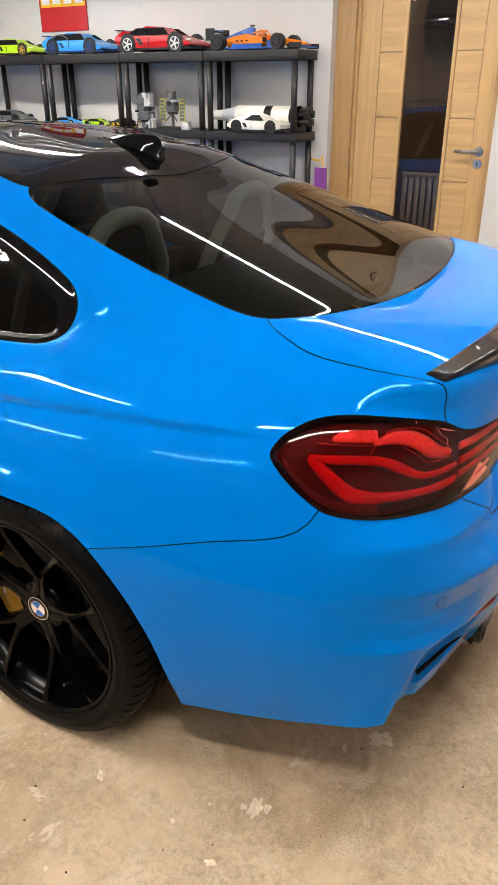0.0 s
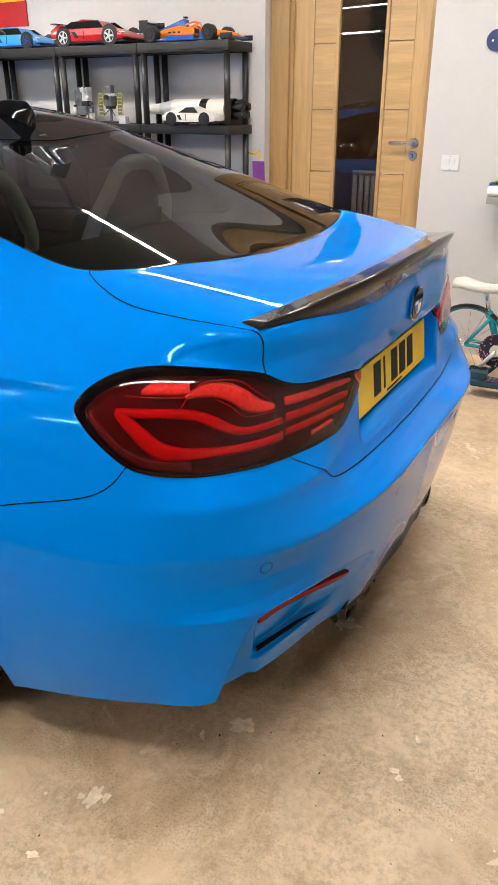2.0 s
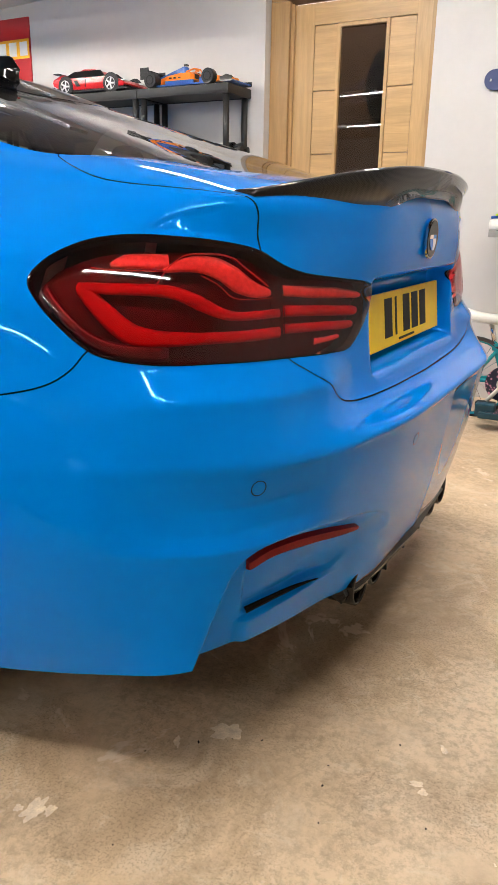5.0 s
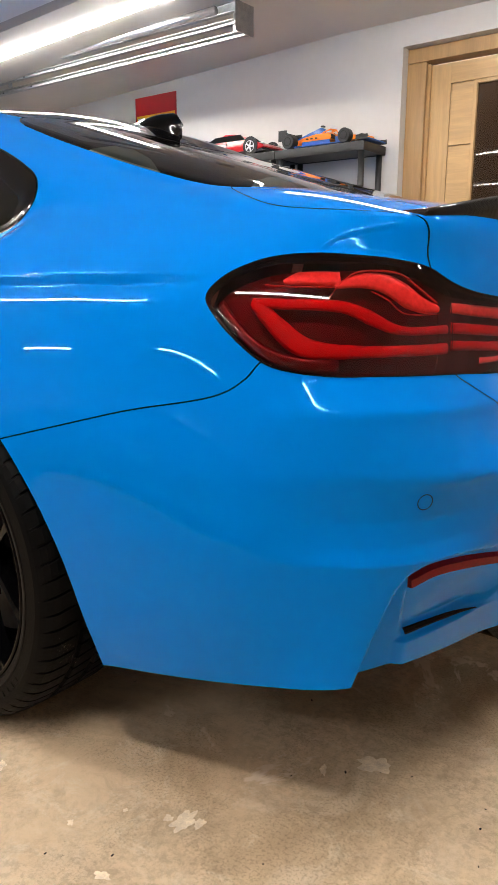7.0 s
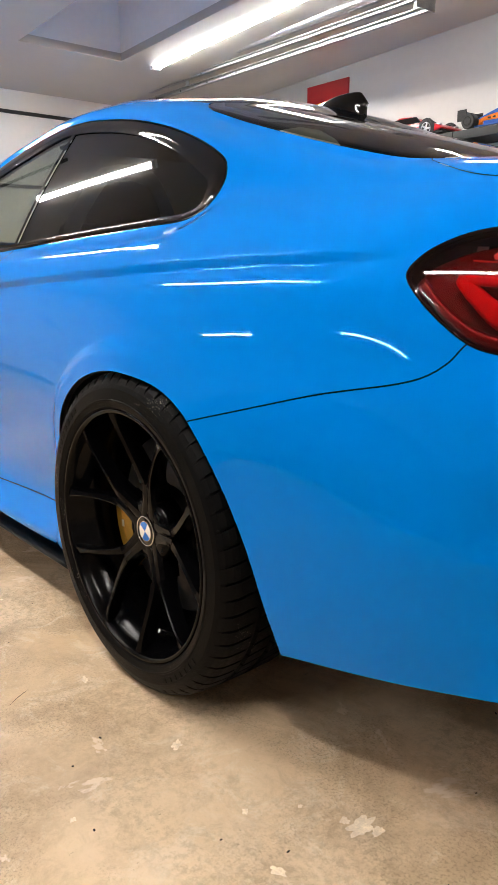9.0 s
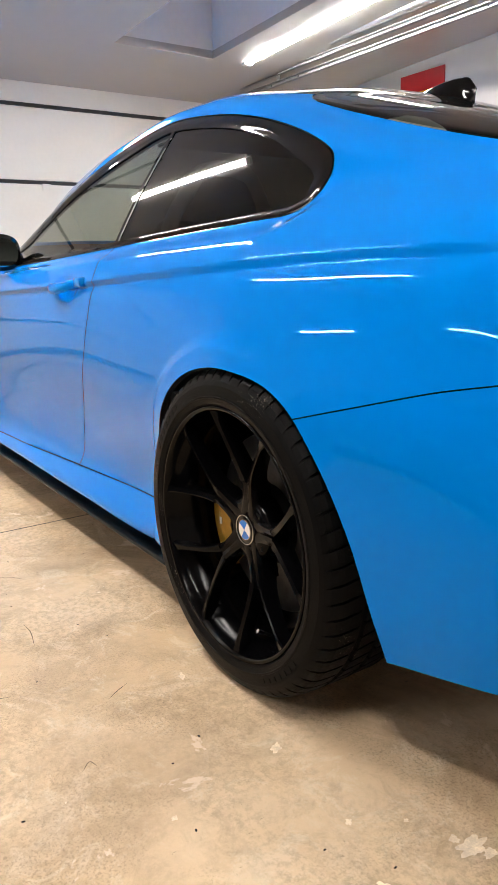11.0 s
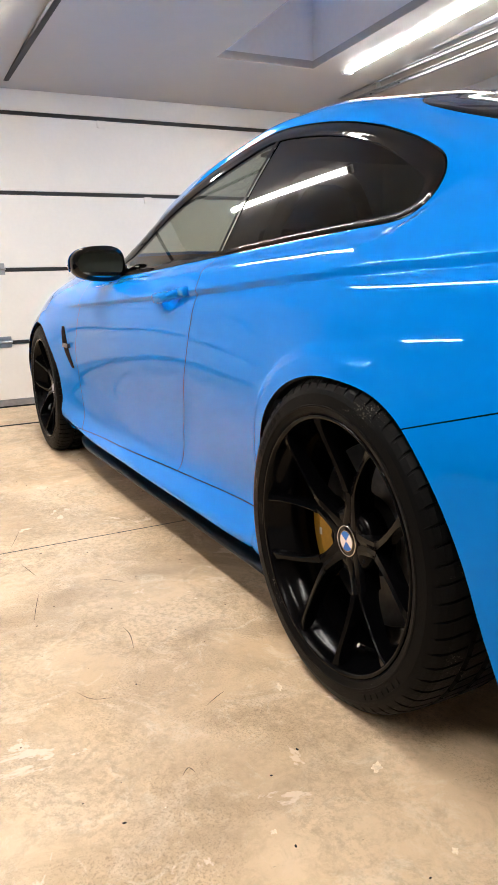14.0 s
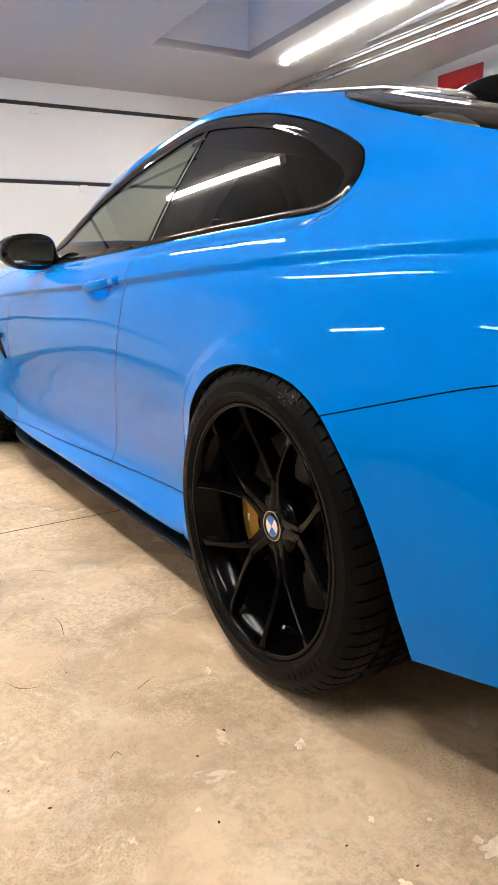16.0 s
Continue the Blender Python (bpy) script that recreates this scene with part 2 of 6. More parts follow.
BADGE_WHITE = mat("badge_white", (0.8, 0.8, 0.8), 0.2, 0, .8)
GOLD = mat("gold_paint", (0.48, 0.27, 0.035), 0.32, 0.35, grain=.15, scale=60)
DISC = mat("disc_steel", (0.10, 0.10, 0.105), 0.35, 0.9, grain=.3, scale=50)
CONCRETE = concrete()
PLASTER = mat("plaster_spill", (0.88, 0.72, 0.56), 0.8, grain=.30, scale=45, bump=.5, bump_scale=400)
OAK = oak("oak_upright")
OAK_H = oak("oak_across", "x")
OAK_FRAME = oak("oak_frame", "z", (0.42, 0.25, 0.10))
WHITEWALL = mat("white_plaster", (0.50, 0.483, 0.47), 0.65, grain=0.04, scale=2.5, bump=0.12, bump_scale=160)
# extra white that stands in for light: loft well sides and end wall
FILL_WHITE = mat("fill_white", (0.86, 0.84, 0.82), 0.6, grain=.04, scale=3, bump=.1, bump_scale=90)
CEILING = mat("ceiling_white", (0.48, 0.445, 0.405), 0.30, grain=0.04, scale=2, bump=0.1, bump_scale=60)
DOORPANEL = mat("white_steel", (0.80, 0.765, 0.71), 0.40, grain=.03, scale=4, bump=.15, bump_scale=320)
SEAL = mat("black_seal", (0.008, 0.008, 0.009), 0.55)
ALU = mat("galvanised_steel", (0.38, 0.39, 0.40), 0.36, 0.9, grain=.2, scale=24)
ALU_DULL = mat("aluminium", (0.42, 0.42, 0.43), 0.4, 0.8, grain=.15, scale=30)
PLASTIC = mat("black_plastic", (0.009, 0.009, 0.0095), 0.45, grain=.25, scale=60, bump=.1)
STEEL = mat("brushed_steel", (0.50, 0.49, 0.48), 0.28, 1.0, grain=.1, scale=90)
BATTEN = mat("batten_white", (0.85, 0.85, 0.84), 0.4)
HALL = mat("hall_brown", (0.24, 0.165, 0.115), 0.7, grain=.15, scale=3)
SCUFF = mat("scuff_brown", (0.10, 0.07, 0.045), 0.8, grain=.5, scale=60)
SWITCH = mat("switch_white", (0.62, 0.61, 0.60), 0.3, 0, .3)
SHELF_GREY = mat("shelf_grey", (0.26, 0.25, 0.24), 0.5, grain=.1, scale=20)
TOWEL = mat("towel_white", (0.82, 0.80, 0.77), 0.95, grain=.1, scale=50, bump=.8, bump_scale=260)
NAVY = mat("navy_board", (0.012, 0.025, 0.11), 0.4, grain=.1, scale=40)
SIGN_RED = mat("sign_red", (0.40, 0.005, 0.010), 0.4, grain=.06, scale=20)
SIGN_YELLOW = mat("sign_yellow", (0.80, 0.42, 0.01), 0.4)
PURPLE = mat("purple_paper", (0.20, 0.045, 0.27), 0.7, grain=.15, scale=30)
TEAL = mat("teal_paint", (0.006, 0.24, 0.28), 0.25, 0, .7)
TEAL_DARK = mat("teal_dark", (0.01, 0.055, 0.085), 0.45, grain=.2, scale=50)


def floral():
    """Small pink and white spots on near-black film."""
    m = mat("floral_film", (0.012, 0.012, 0.03), 0.35)
    nt = m.node_tree
    co, v, r = (nt.nodes.new(k) for k in ("ShaderNodeTexCoord", "ShaderNodeTexVoronoi", "ShaderNodeValToRGB"))
    v.inputs["Scale"].default_value = 70
    r.color_ramp.elements[0].position, r.color_ramp.elements[1].position = .30, .36
    r.color_ramp.elements[0].color, r.color_ramp.elements[1].color = (0.62, 0.26, 0.36, 1), (0.012, 0.014, 0.035, 1)
    nt.links.new(co.outputs["Object"], v.inputs["Vector"])
    nt.links.new(v.outputs["Distance"], r.inputs[0])
    nt.links.new(r.outputs[0], nt.nodes["Principled BSDF"].inputs["Base Color"])
    return m


FLORAL = floral()


def toy(name, color, rough=.28):
    """Shiny moulded plastic with the fine seams of stacked bricks."""
    m = mat(name, color, rough, 0, .10, spec=.3)
    nt = m.node_tree
    b = nt.nodes["Principled BSDF"]
    co, br, bp = nt.nodes.new("ShaderNodeTexCoord"), nt.nodes.new("ShaderNodeTexBrick"), nt.nodes.new("ShaderNodeBump")
    mp = nt.nodes.new("ShaderNodeMapping")
    mp.inputs["Rotation"].default_value = (radians(90), 0, 0)
    br.inputs["Scale"].default_value, br.inputs["Mortar Size"].default_value = 16, .03
    bp.inputs["Strength"].default_value, bp.inputs["Distance"].default_value = .8, .002
    nt.links.new(co.outputs["Object"], mp.inputs[0])
    nt.links.new(mp.outputs[0], br.inputs["Vector"])
    nt.links.new(br.outputs["Fac"], bp.inputs["Height"])
    bp.invert = True
    nt.links.new(bp.outputs[0], b.inputs["Normal"])
    return m


TOY_LIME = toy("toy_lime", (0.38, 0.62, 0.01))
TOY_AZURE = toy("toy_azure", (0.03, 0.26, 0.66))
TOY_NAVY = toy("toy_navy", (0.012, 0.035, 0.13))
TOY_BLUE = toy("toy_blue", (0.02, 0.09, 0.36))
TOY_RED = toy("toy_red", (0.44, 0.006, 0.010))
TOY_ORANGE = toy("toy_orange", (0.80, 0.20, 0.012))
TOY_YELLOW = toy("toy_yellow", (0.80, 0.48, 0.015))
TOY_WHITE = toy("toy_white", (0.66, 0.64, 0.58))
TOY_GREY = toy("toy_grey", (0.10, 0.105, 0.11))
TOY_SILVER = toy("toy_silver", (0.50, 0.51, 0.52))
TOY_GOLD = toy("toy_gold", (0.42, 0.25, 0.05))
TOY_OCHRE = toy("toy_ochre", (0.42, 0.40, 0.05))
TOY_TYRE = toy("toy_tyre", (0.012, 0.012, 0.013), .5)
TOY_MINT = toy("toy_mint", (0.20, 0.62, 0.50))
TOY_PINK = toy("toy_pink", (0.72, 0.10, 0.28))
SILVER = mat("silver_alloy", (0.55, 0.55, 0.56), 0.25, 0.7, grain=.1, scale=60)
GREY_PAINT = mat("grey_paint", (0.03, 0.032, 0.036), 0.5, 0.2, 1.0)


# ---- mesh helpers ----
def part(name, bm, material, parent=None, label="", smooth=False):
    me = bpy.data.meshes.new(name)
    bm.to_mesh(me)
    bm.free()
    me.materials.append(material)
    if smooth:
        me.shade_smooth()
    ob = new(name, me)
    if parent:
        ob.parent = parent
    if label:
        tagged(ob, label)
    return ob


def box(x0, x1, y0, y1, z0, z1, bevel=0.0, bm=None):
    bm = bm or bmesh.new()
    made = bmesh.ops.create_cube(bm, size=1, matrix=Matrix.LocRotScale(((x0 + x1) / 2, (y0 + y1) / 2, (z0 + z1) / 2), None, (x1 - x0, y1 - y0, z1 - z0)))
    if bevel:
        edges = {e for v in made["verts"] for e in v.link_edges}
        bmesh.ops.bevel(bm, geom=list(edges), offset=bevel, segments=2, affect="EDGES", profile=0.7)
    return bm


def empty(name, x=0, y=0, z=0):
    ob = new(name)
    ob.location = (x, y, z)
    return ob


# ---- the car's skin ----
# The car faces -x, its rear axle is at x = 0; each line runs round one side from the nose's middle to the tail's middle.
LINES = []


def line(*knots):
    LINES.append([(x, -y, z) for x, y, z in knots])


line((-3.60, 0, .20), (-3.58, .45, .20), (-3.38, .78, .20), (-2.81, .86, .18), (-2.1, .79, .14), (-1.5, .79, .138), (-.95, .79, .135), (-.42, .80, .135), (0, .88, .18), (.40, .87, .215), (.70, .815, .255), (.84, .765, .28), (.935, .40, .25), (.955, 0, .25))
line((-3.65, 0, .32), (-3.62, .47, .32), (-3.40, .81, .32), (-2.81, .89, .29), (-2.1, .878, .192), (-1.5, .886, .19), (-.95, .886, .187), (-.42, .882, .190), (0, .905, .29), (.40, .885, .29), (.71, .823, .32), (.855, .75, .335), (.955, .40, .32), (.975, 0, .32))
line((-3.68, 0, .42), (-3.64, .47, .42), (-3.42, .82, .43), (-2.81, .905, .40), (-2.1, .85, .27), (-1.5, .838, .275), (-.95, .838, .28), (-.42, .852, .295), (0, .922, .38), (.40, .897, .38), (.725, .828, .40), (.875, .732, .405), (.975, .40, .41), (.995, 0, .41))
line((-3.69, 0, .50), (-3.65, .46, .50), (-3.42, .81, .51), (-2.81, .912, .50), (-2.1, .85, .42), (-1.5, .842, .42), (-.95, .845, .42), (-.42, .88, .44), (0, .93, .48), (.40, .905, .48), (.735, .83, .48), (.888, .722, .48), (.99, .40, .50), (1.01, 0, .50))
line((-3.69, 0, .58), (-3.65, .45, .58), (-3.42, .79, .60), (-2.81, .908, .62), (-2.1, .876, .60), (-1.5, .876, .60), (-.95, .88, .60), (-.42, .90, .60), (0, .927, .60), (.40, .906, .60), (.75, .812, .59), (.905, .695, .588), (1.008, .40, .600), (1.024, 0, .602))
line((-3.66, 0, .68), (-3.6, .42, .69), (-3.35, .74, .71), (-2.81, .87, .74), (-2.1, .886, .73), (-1.5, .888, .73), (-.95, .89, .735), (-.42, .893, .74), (0, .905, .735), (.38, .885, .71), (.70, .80, .70), (.865, .66, .69), (.942, .35, .638), (.952, 0, .632))
line((-3.5, 0, .79), (-3.45, .40, .79), (-3.2, .70, .80), (-2.81, .82, .82), (-2.1, .878, .80), (-1.5, .884, .815), (-.95, .884, .83), (-.42, .875, .85), (0, .862, .86), (.36, .835, .86), (.60, .778, .852), (.84, .63, .835), (.915, .35, .80), (.925, 0, .80))
line((-3.2, 0, .86), (-3.18, .38, .86), (-3.05, .62, .87), (-2.7, .73, .895), (-2.0, .79, .92), (-1.5, .81, .93), (-.95, .81, .94), (-.42, .80, .947), (0, .785, .95), (.36, .755, .942), (.60, .712, .928), (.825, .60, .91), (.92, .35, .905), (.937, 0, .905))
line((-2.6, 0, .95), (-2.6, .40, .95), (-2.5, .58, .94), (-2.3, .68, .945), (-1.95, .735, .95), (-1.5, .755, .96), (-1.0, .75, .975), (-.45, .735, 1.0), (0, .712, 1.015), (.36, .67, 1.003), (.60, .635, .985), (.815, .59, .972), (.905, .33, .985), (.925, 0, .99))
line((-2.1, 0, 1.0), (-2.1, .40, .995), (-2.05, .6, .98), (-1.95, .67, .975), (-1.8, .705, .98), (-1.45, .733, 1.0), (-1.0, .728, 1.02), (-.45, .704, 1.06), (0, .675, 1.075), (.25, .62, 1.06), (.455, .572, 1.038), (.549, .496, 1.041), (.600, .3, 1.0455), (.616, 0, 1.0475))
line((-1.7, 0, 1.2), (-1.68, .38, 1.19), (-1.62, .57, 1.17), (-1.55, .60, 1.16), (-1.45, .625, 1.15), (-1.2, .645, 1.16), (-.9, .637, 1.18), (-.5, .632, 1.18), (-.15, .607, 1.17), (.02, .55, 1.16), (.10, .50, 1.165), (.13, .42, 1.175), (.16, .25, 1.185), (.17, 0, 1.19))
line((-1.25, 0, 1.345), (-1.24, .32, 1.335), (-1.2, .48, 1.298), (-1.15, .52, 1.284), (-1.05, .535, 1.288), (-.9, .54, 1.305), (-.75, .54, 1.305), (-.55, .535, 1.295), (-.40, .518, 1.28), (-.33, .48, 1.275), (-.30, .42, 1.28), (-.29, .34, 1.29), (-.28, .2, 1.3), (-.275, 0, 1.305))
line((-1.0, 0, 1.365), (-.99, .16, 1.36), (-.97, .24, 1.355), (-.95, .26, 1.355), (-.92, .27, 1.355), (-.88, .27, 1.355), (-.8, .27, 1.355), (-.74, .27, 1.35), (-.68, .26, 1.35), (-.64, .24, 1.345), (-.61, .2, 1.345), (-.6, .15, 1.345), (-.6, .08, 1.35), (-.6, 0, 1.35))
line((-.93, 0, 1.367), (-.93, .01, 1.367), (-.925, .02, 1.367), (-.92, .02, 1.367), (-.9, .02, 1.366), (-.87, .02, 1.366), (-.8, .02, 1.365), (-.76, .02, 1.364), (-.72, .02, 1.363), (-.7, .02, 1.361), (-.68, .015, 1.36), (-.67, .01, 1.359), (-.67, .005, 1.358), (-.67, 0, 1.358))


def spline(points, counts):
    """A smooth curve through the points, with as many samples in each span as counts tells."""
    p = np.array(points, float)
    d = np.r_[0, np.cumsum(np.maximum(np.linalg.norm(np.diff(p, axis=0), axis=1), 1e-6) ** 0.5)]
    m = np.gradient(p, d, axis=0)
    out = []
    for i in range(len(p) - 1):
        h, t = d[i + 1] - d[i], np.linspace(0, 1, counts[i], endpoint=False)[:, None]
        out.append((2 * t**3 - 3 * t**2 + 1) * p[i] + (t**3 - 2 * t**2 + t) * h * m[i] + (3 * t**2 - 2 * t**3) * p[i + 1] + (t**3 - t**2) * h * m[i + 1])
    return np.concatenate(out + [p[-1:]])


def curve2(points, n=8):
    return spline(points, [n] * (len(points) - 1))


def ring2(points, n=8):
    p = list(points)
    whole = curve2(p[-3:] + p + p[:3], n)
    return whole[3 * n : -(2 * n) - 1]


def signed(poly, q):
    """Distance from the points q to a closed outline, negative inside."""
    a, b = np.array(poly), np.roll(poly, -1, 0)
    best, odd = np.full(len(q), 1e9), np.zeros(len(q), bool)
    for (ax, ay), (bx, by) in zip(a, b):
        ex, ey = bx - ax, by - ay
        px, py = q[:, 0] - ax, q[:, 1] - ay
        t = np.clip((px * ex + py * ey) / max(ex * ex + ey * ey, 1e-12), 0, 1)
        best = np.minimum(best, (px - t * ex) ** 2 + (py - t * ey) ** 2)
        if ay != by:
            odd ^= ((ay > q[:, 1]) != (by > q[:, 1])) & (px < ex * py / ey)
    return np.where(odd, -1, 1) * np.sqrt(best)


def step(a, b, v):
    t = np.clip((v - a) / (b - a), 0, 1)
    return t * t * (3 - 2 * t)


def wz(p):
    return p[:, 3:5] if p.shape[1] > 3 else np.stack([p[:, 0] - np.abs(p[:, 1]), p[:, 2]], 1)


def xz(p):
    return p[:, [0, 2]]


def xy(p):
    return np.stack([p[:, 0], np.abs(p[:, 1])], 1)


# Outlines in the side view (x, z), from above (x, y) or wrapped round the rear corner (x - y, z).
ARCH_R = curve2([(-.37, .10), (-.358, .30), (-.338, .42), (-.281, .546), (-.183, .629), (-.057, .668), (.08, .663), (.16, .641), (.222, .605), (.291, .529), (.350, .42), (.384, .30), (.405, .21), (.42, .10)])
ARCH_F = np.array([(-2.812 + .362 * math.cos(a), .335 + .352 * math.sin(a)) for a in np.linspace(-.8, math.pi + .8, 48)])
DLO = ring2([(-1.84, .895), (-1.4, .900), (-1.0, .916), (-.64, .933), (-.36, .947), (-.137, .957), (0, .968), (.042, .994), (.053, 1.03), (.035, 1.067), (-.02, 1.1), (-.17, 1.158), (-.38, 1.216), (-.577, 1.252), (-.79, 1.274), (-.969, 1.264), (-1.127, 1.234), (-1.303, 1.180), (-1.44, 1.118), (-1.6, 1.015), (-1.75, .930)])
REAR_GLASS = curve2([(-.12, -.05), (-.135, .1), (-.165, .27), (-.205, .44), (-.235, .50), (-.20, .535), (-.096, .556), (.094, .576), (.29, .588), (.389, .588), (.44, .578), (.49, .545), (.54, .49), (.59, .35), (.615, .17), (.625, -.05)])
SCREEN = curve2([(-1.27, -.05), (-1.265, .2), (-1.24, .38), (-1.21, .47), (-1.3, .52), (-1.55, .585), (-1.8, .63), (-1.98, .63), (-2.06, .5), (-2.09, .3), (-2.1, -.05)])
ROOF = curve2([(-.125, -.05), (-.14, .1), (-.17, .27), (-.21, .44), (-.24, .5), (-.45, .487), (-.8, .492), (-1.1, .49), (-1.2, .46), (-1.235, .37), (-1.26, .2), (-1.265, -.05)])
LIGHT = ring2([(-.212, .850), (-.18, .876), (-.117, .899), (-.06, .910), (.01, .9145), (.10, .912), (.181, .906), (.255, .895), (.318, .872), (.377, .859), (.50, .846), (.612, .832), (.628, .822), (.615, .79), (.56, .742), (.53, .730), (.45, .731), (.316, .738), (.154, .741), (.032, .741), (-.058, .748), (-.102, .758), (-.15, .785), (-.196, .823)])
DOOR = ring2([(-.79, .96), (-.745, .90), (-.727, .845), (-.746, .775), (-.796, .662), (-.880, .536), (-.962, .410), (-1.006, .30), (-1.04, .22), (-1.12, .19), (-1.4, .18), (-1.8, .17), (-2.06, .16), (-2.14, .21), (-2.20, .40), (-2.165, .57), (-2.06, .70), (-1.98, .82), (-1.95, .90), (-1.93, .97), (-1.4, .99)])
BUMPER = np.concatenate([curve2([(-.74, .592), (-.70, .605), (-.40, .675), (-.193, .711), (-.142, .733), (-.10, .762), (.0, .775), (.30, .772), (.315, .739), (.36, .712), (.42, .679), (.465, .653), (.53, .641), (.692, .634), (.97, .630), (1.2, .630)]), [(1.2, .05), (-.74, .05)]])
SCOOP = ring2([(.045, .235), (.075, .285), (.104, .335), (.141, .405), (.182, .452), (.25, .470), (.36, .468), (.47, .457), (.60, .438), (.68, .405), (.72, .33), (.72, .22), (.60, .15), (.30, .13), (.05, .15)])
POCKET = np.concatenate([curve2([(.222, .327), (.221, .36), (.221, .40), (.225, .411), (.30, .415), (.42, .414), (.52, .408), (.565, .39), (.55, .36), (.50, .325)]), [(.40, .3235), (.30, .3255)]])
QUARTER = ring2([(.03, .920), (.04, .928), (.073, .942), (.119, .951), (.185, .959), (.24, .966), (.28, .966), (.28, .912), (.19, .912), (.1, .918)])


def crease(x):
    return np.interp(x, [-2.4, -1.5, -.9, -.4, 0, .3, .6], [.765, .80, .822, .85, .872, .882, .883])


def shape():
    spans_u = [16] * 5 + [30] * 4 + [44, 60, 60, 44]
    rows = np.array([spline(k, spans_u) for k in LINES])
    spans_v = [26, 26, 26] + [18] * 5 + [14] * (len(LINES) - 9)
    bend = step(sum(spans_u[:9]) - 4, sum(spans_u[:9]) + 40, np.arange(rows.shape[1]))
    g = []
    for j in range(rows.shape[1]):
        smooth = spline(rows[:, j], spans_v)
        fine = spline(rows[9:, j], [spans_v[9] ** 2] + spans_v[10:])
        close = np.arange(spans_v[9]) ** 2
        sharp = np.concatenate([spline(rows[:5, j], spans_v[:4])[:-1], spline(rows[4:10, j], spans_v[4:9])[:-1], fine[close], fine[spans_v[9] ** 2 :]])
        a, b = sum(spans_v[:8]), sum(spans_v[:9])
        t = 1 - (1 - np.linspace(0, 1, b - a + 1)[:, None]) ** 2
        # the boot lid is nearly flat from the rear window to its lip
        sharp[a : b + 1] = sharp[a] * (1 - t) + sharp[b] * t + np.array([0, 0, .010]) * t * (1 - t) * 4 * .5
        g.append(smooth * (1 - bend[j]) + sharp * bend[j])
    g = np.array(g)
    nu, nv = g.shape[:2]

    def normals(g):
        du, dv = np.gradient(g, axis=0), np.gradient(g, axis=1)
        n = np.cross(dv, du)
        n /= np.maximum(np.linalg.norm(n, axis=2, keepdims=True), 1e-9)
        return n

    # the rear window is nearly flat across its middle
    p = g.reshape(-1, 3)
    sag = .032 * step(-.30, -.08, p[:, 0]) * (1 - step(.48, .88, p[:, 0])) * (1 - step(.16, .60, np.abs(p[:, 1]))) * step(.90, .96, p[:, 2])
    p[:, 2] -= sag
    rear_d = np.where((p[:, 2] > 1.0) & (p[:, 0] > -.7), signed(REAR_GLASS, xy(p)), .5)
    gx, gy = p[:, 0] - .2, p[:, 1] ** 2
    basis = np.stack([gx**0, gx, gx * gx, gx**3, gy, gy * gx, gy * gy, gy * gx * gx], 1)
    inside = rear_d < -.004
    even = basis @ np.linalg.lstsq(basis[inside], p[inside, 2], rcond=None)[0]
    k = 1 - step(-.012, .02, rear_d)
    p[:, 2] = p[:, 2] * (1 - k) + even * k
    # and so is the boot lid behind it
    k = step(.015, .05, rear_d) * (1 - step(.81, .88, p[:, 0])) * (1 - step(.46, .54, np.abs(p[:, 1]))) * (p[:, 2] > .95) * (p[:, 0] > .45)
    dx = p[:, 0] - .7
    basis = np.stack([dx**0, dx, dx * dx, gy, gy * dx, gy * gy], 1)
    deck = k > .5
    even = basis @ np.linalg.lstsq(basis[deck], p[deck, 2], rcond=None)[0]
    p[:, 2] = p[:, 2] * (1 - k) + even * k
    # the side windows bend evenly
    d = np.where((p[:, 2] > .86) & (p[:, 1] < -.48) & (p[:, 0] > -2.0), signed(DLO, xz(p)), .5)
    x, z = p[:, 0] + .8, p[:, 2] - 1.1
    bow = z * z / 3.0
    terms = np.stack([x**0, x, x * x, x**3, z, x * z], 1)
    fit = d < .0
    flat = bow + terms @ np.linalg.lstsq(terms[fit], p[fit, 1] - bow[fit], rcond=None)[0]
    k = 1 - step(.0, .045, d)
    p[:, 1] = p[:, 1] * (1 - k) + flat * k
    g = p.reshape(nu, nv, 3)
    n = normals(g)
    out = np.where((n.reshape(-1, 3) @ np.array([0, -1, 0]))[nu // 2 * nv + nv // 3] > 0, 1.0, -1.0)
    nn = n.reshape(-1, 3) * out
    x, y, z = p.T
    ay = np.abs(y)
    push = np.zeros(len(p))
    # the crease along the flank: a ledge that ends at the lamp
    under = crease(x) - z
    side = step(-2.35, -1.9, x) * (1 - step(.42, .60, x)) * step(.5, .6, ay)
    push -= side * .014 * step(-.001, .007, under) * np.exp(-np.maximum(under, 0) / .045)
    # the lip round the wheel openings
    for arch, cx in ((ARCH_R, 0), (ARCH_F, -2.812)):
        d = signed(arch, xz(p))
        near = (np.abs(x - cx) < .6) & (ay > .5)
        push += np.where(near, .004 * np.exp(-np.maximum(d, 0) / .03) + .009 * (1 - step(.030, .070, d)) * (1 - step(.0, .16, x - cx)), 0)
    # the rounded frame of the side windows
    d = np.where((z > .86) & (ay > .48) & (x > -2.0), signed(DLO, xz(p)), .5)
    low = np.interp(x, [-1.84, -1.0, -.36, 0], [.895, .916, .947, .968])
    t = np.clip(-d / (.013 + (.017 + .018 * (1 - step(-1.05, -.78, x))) * step(.02, .07, z - low) + .014 * step(-.25, -.02, x) * step(.01, .05, z - low)), 0, 1)
    push += .003 * np.sin(np.pi * t)
    # the recess and pocket at the bumper's corner
    q = wz(p)
    rear = (x > .6) & (z < .52)
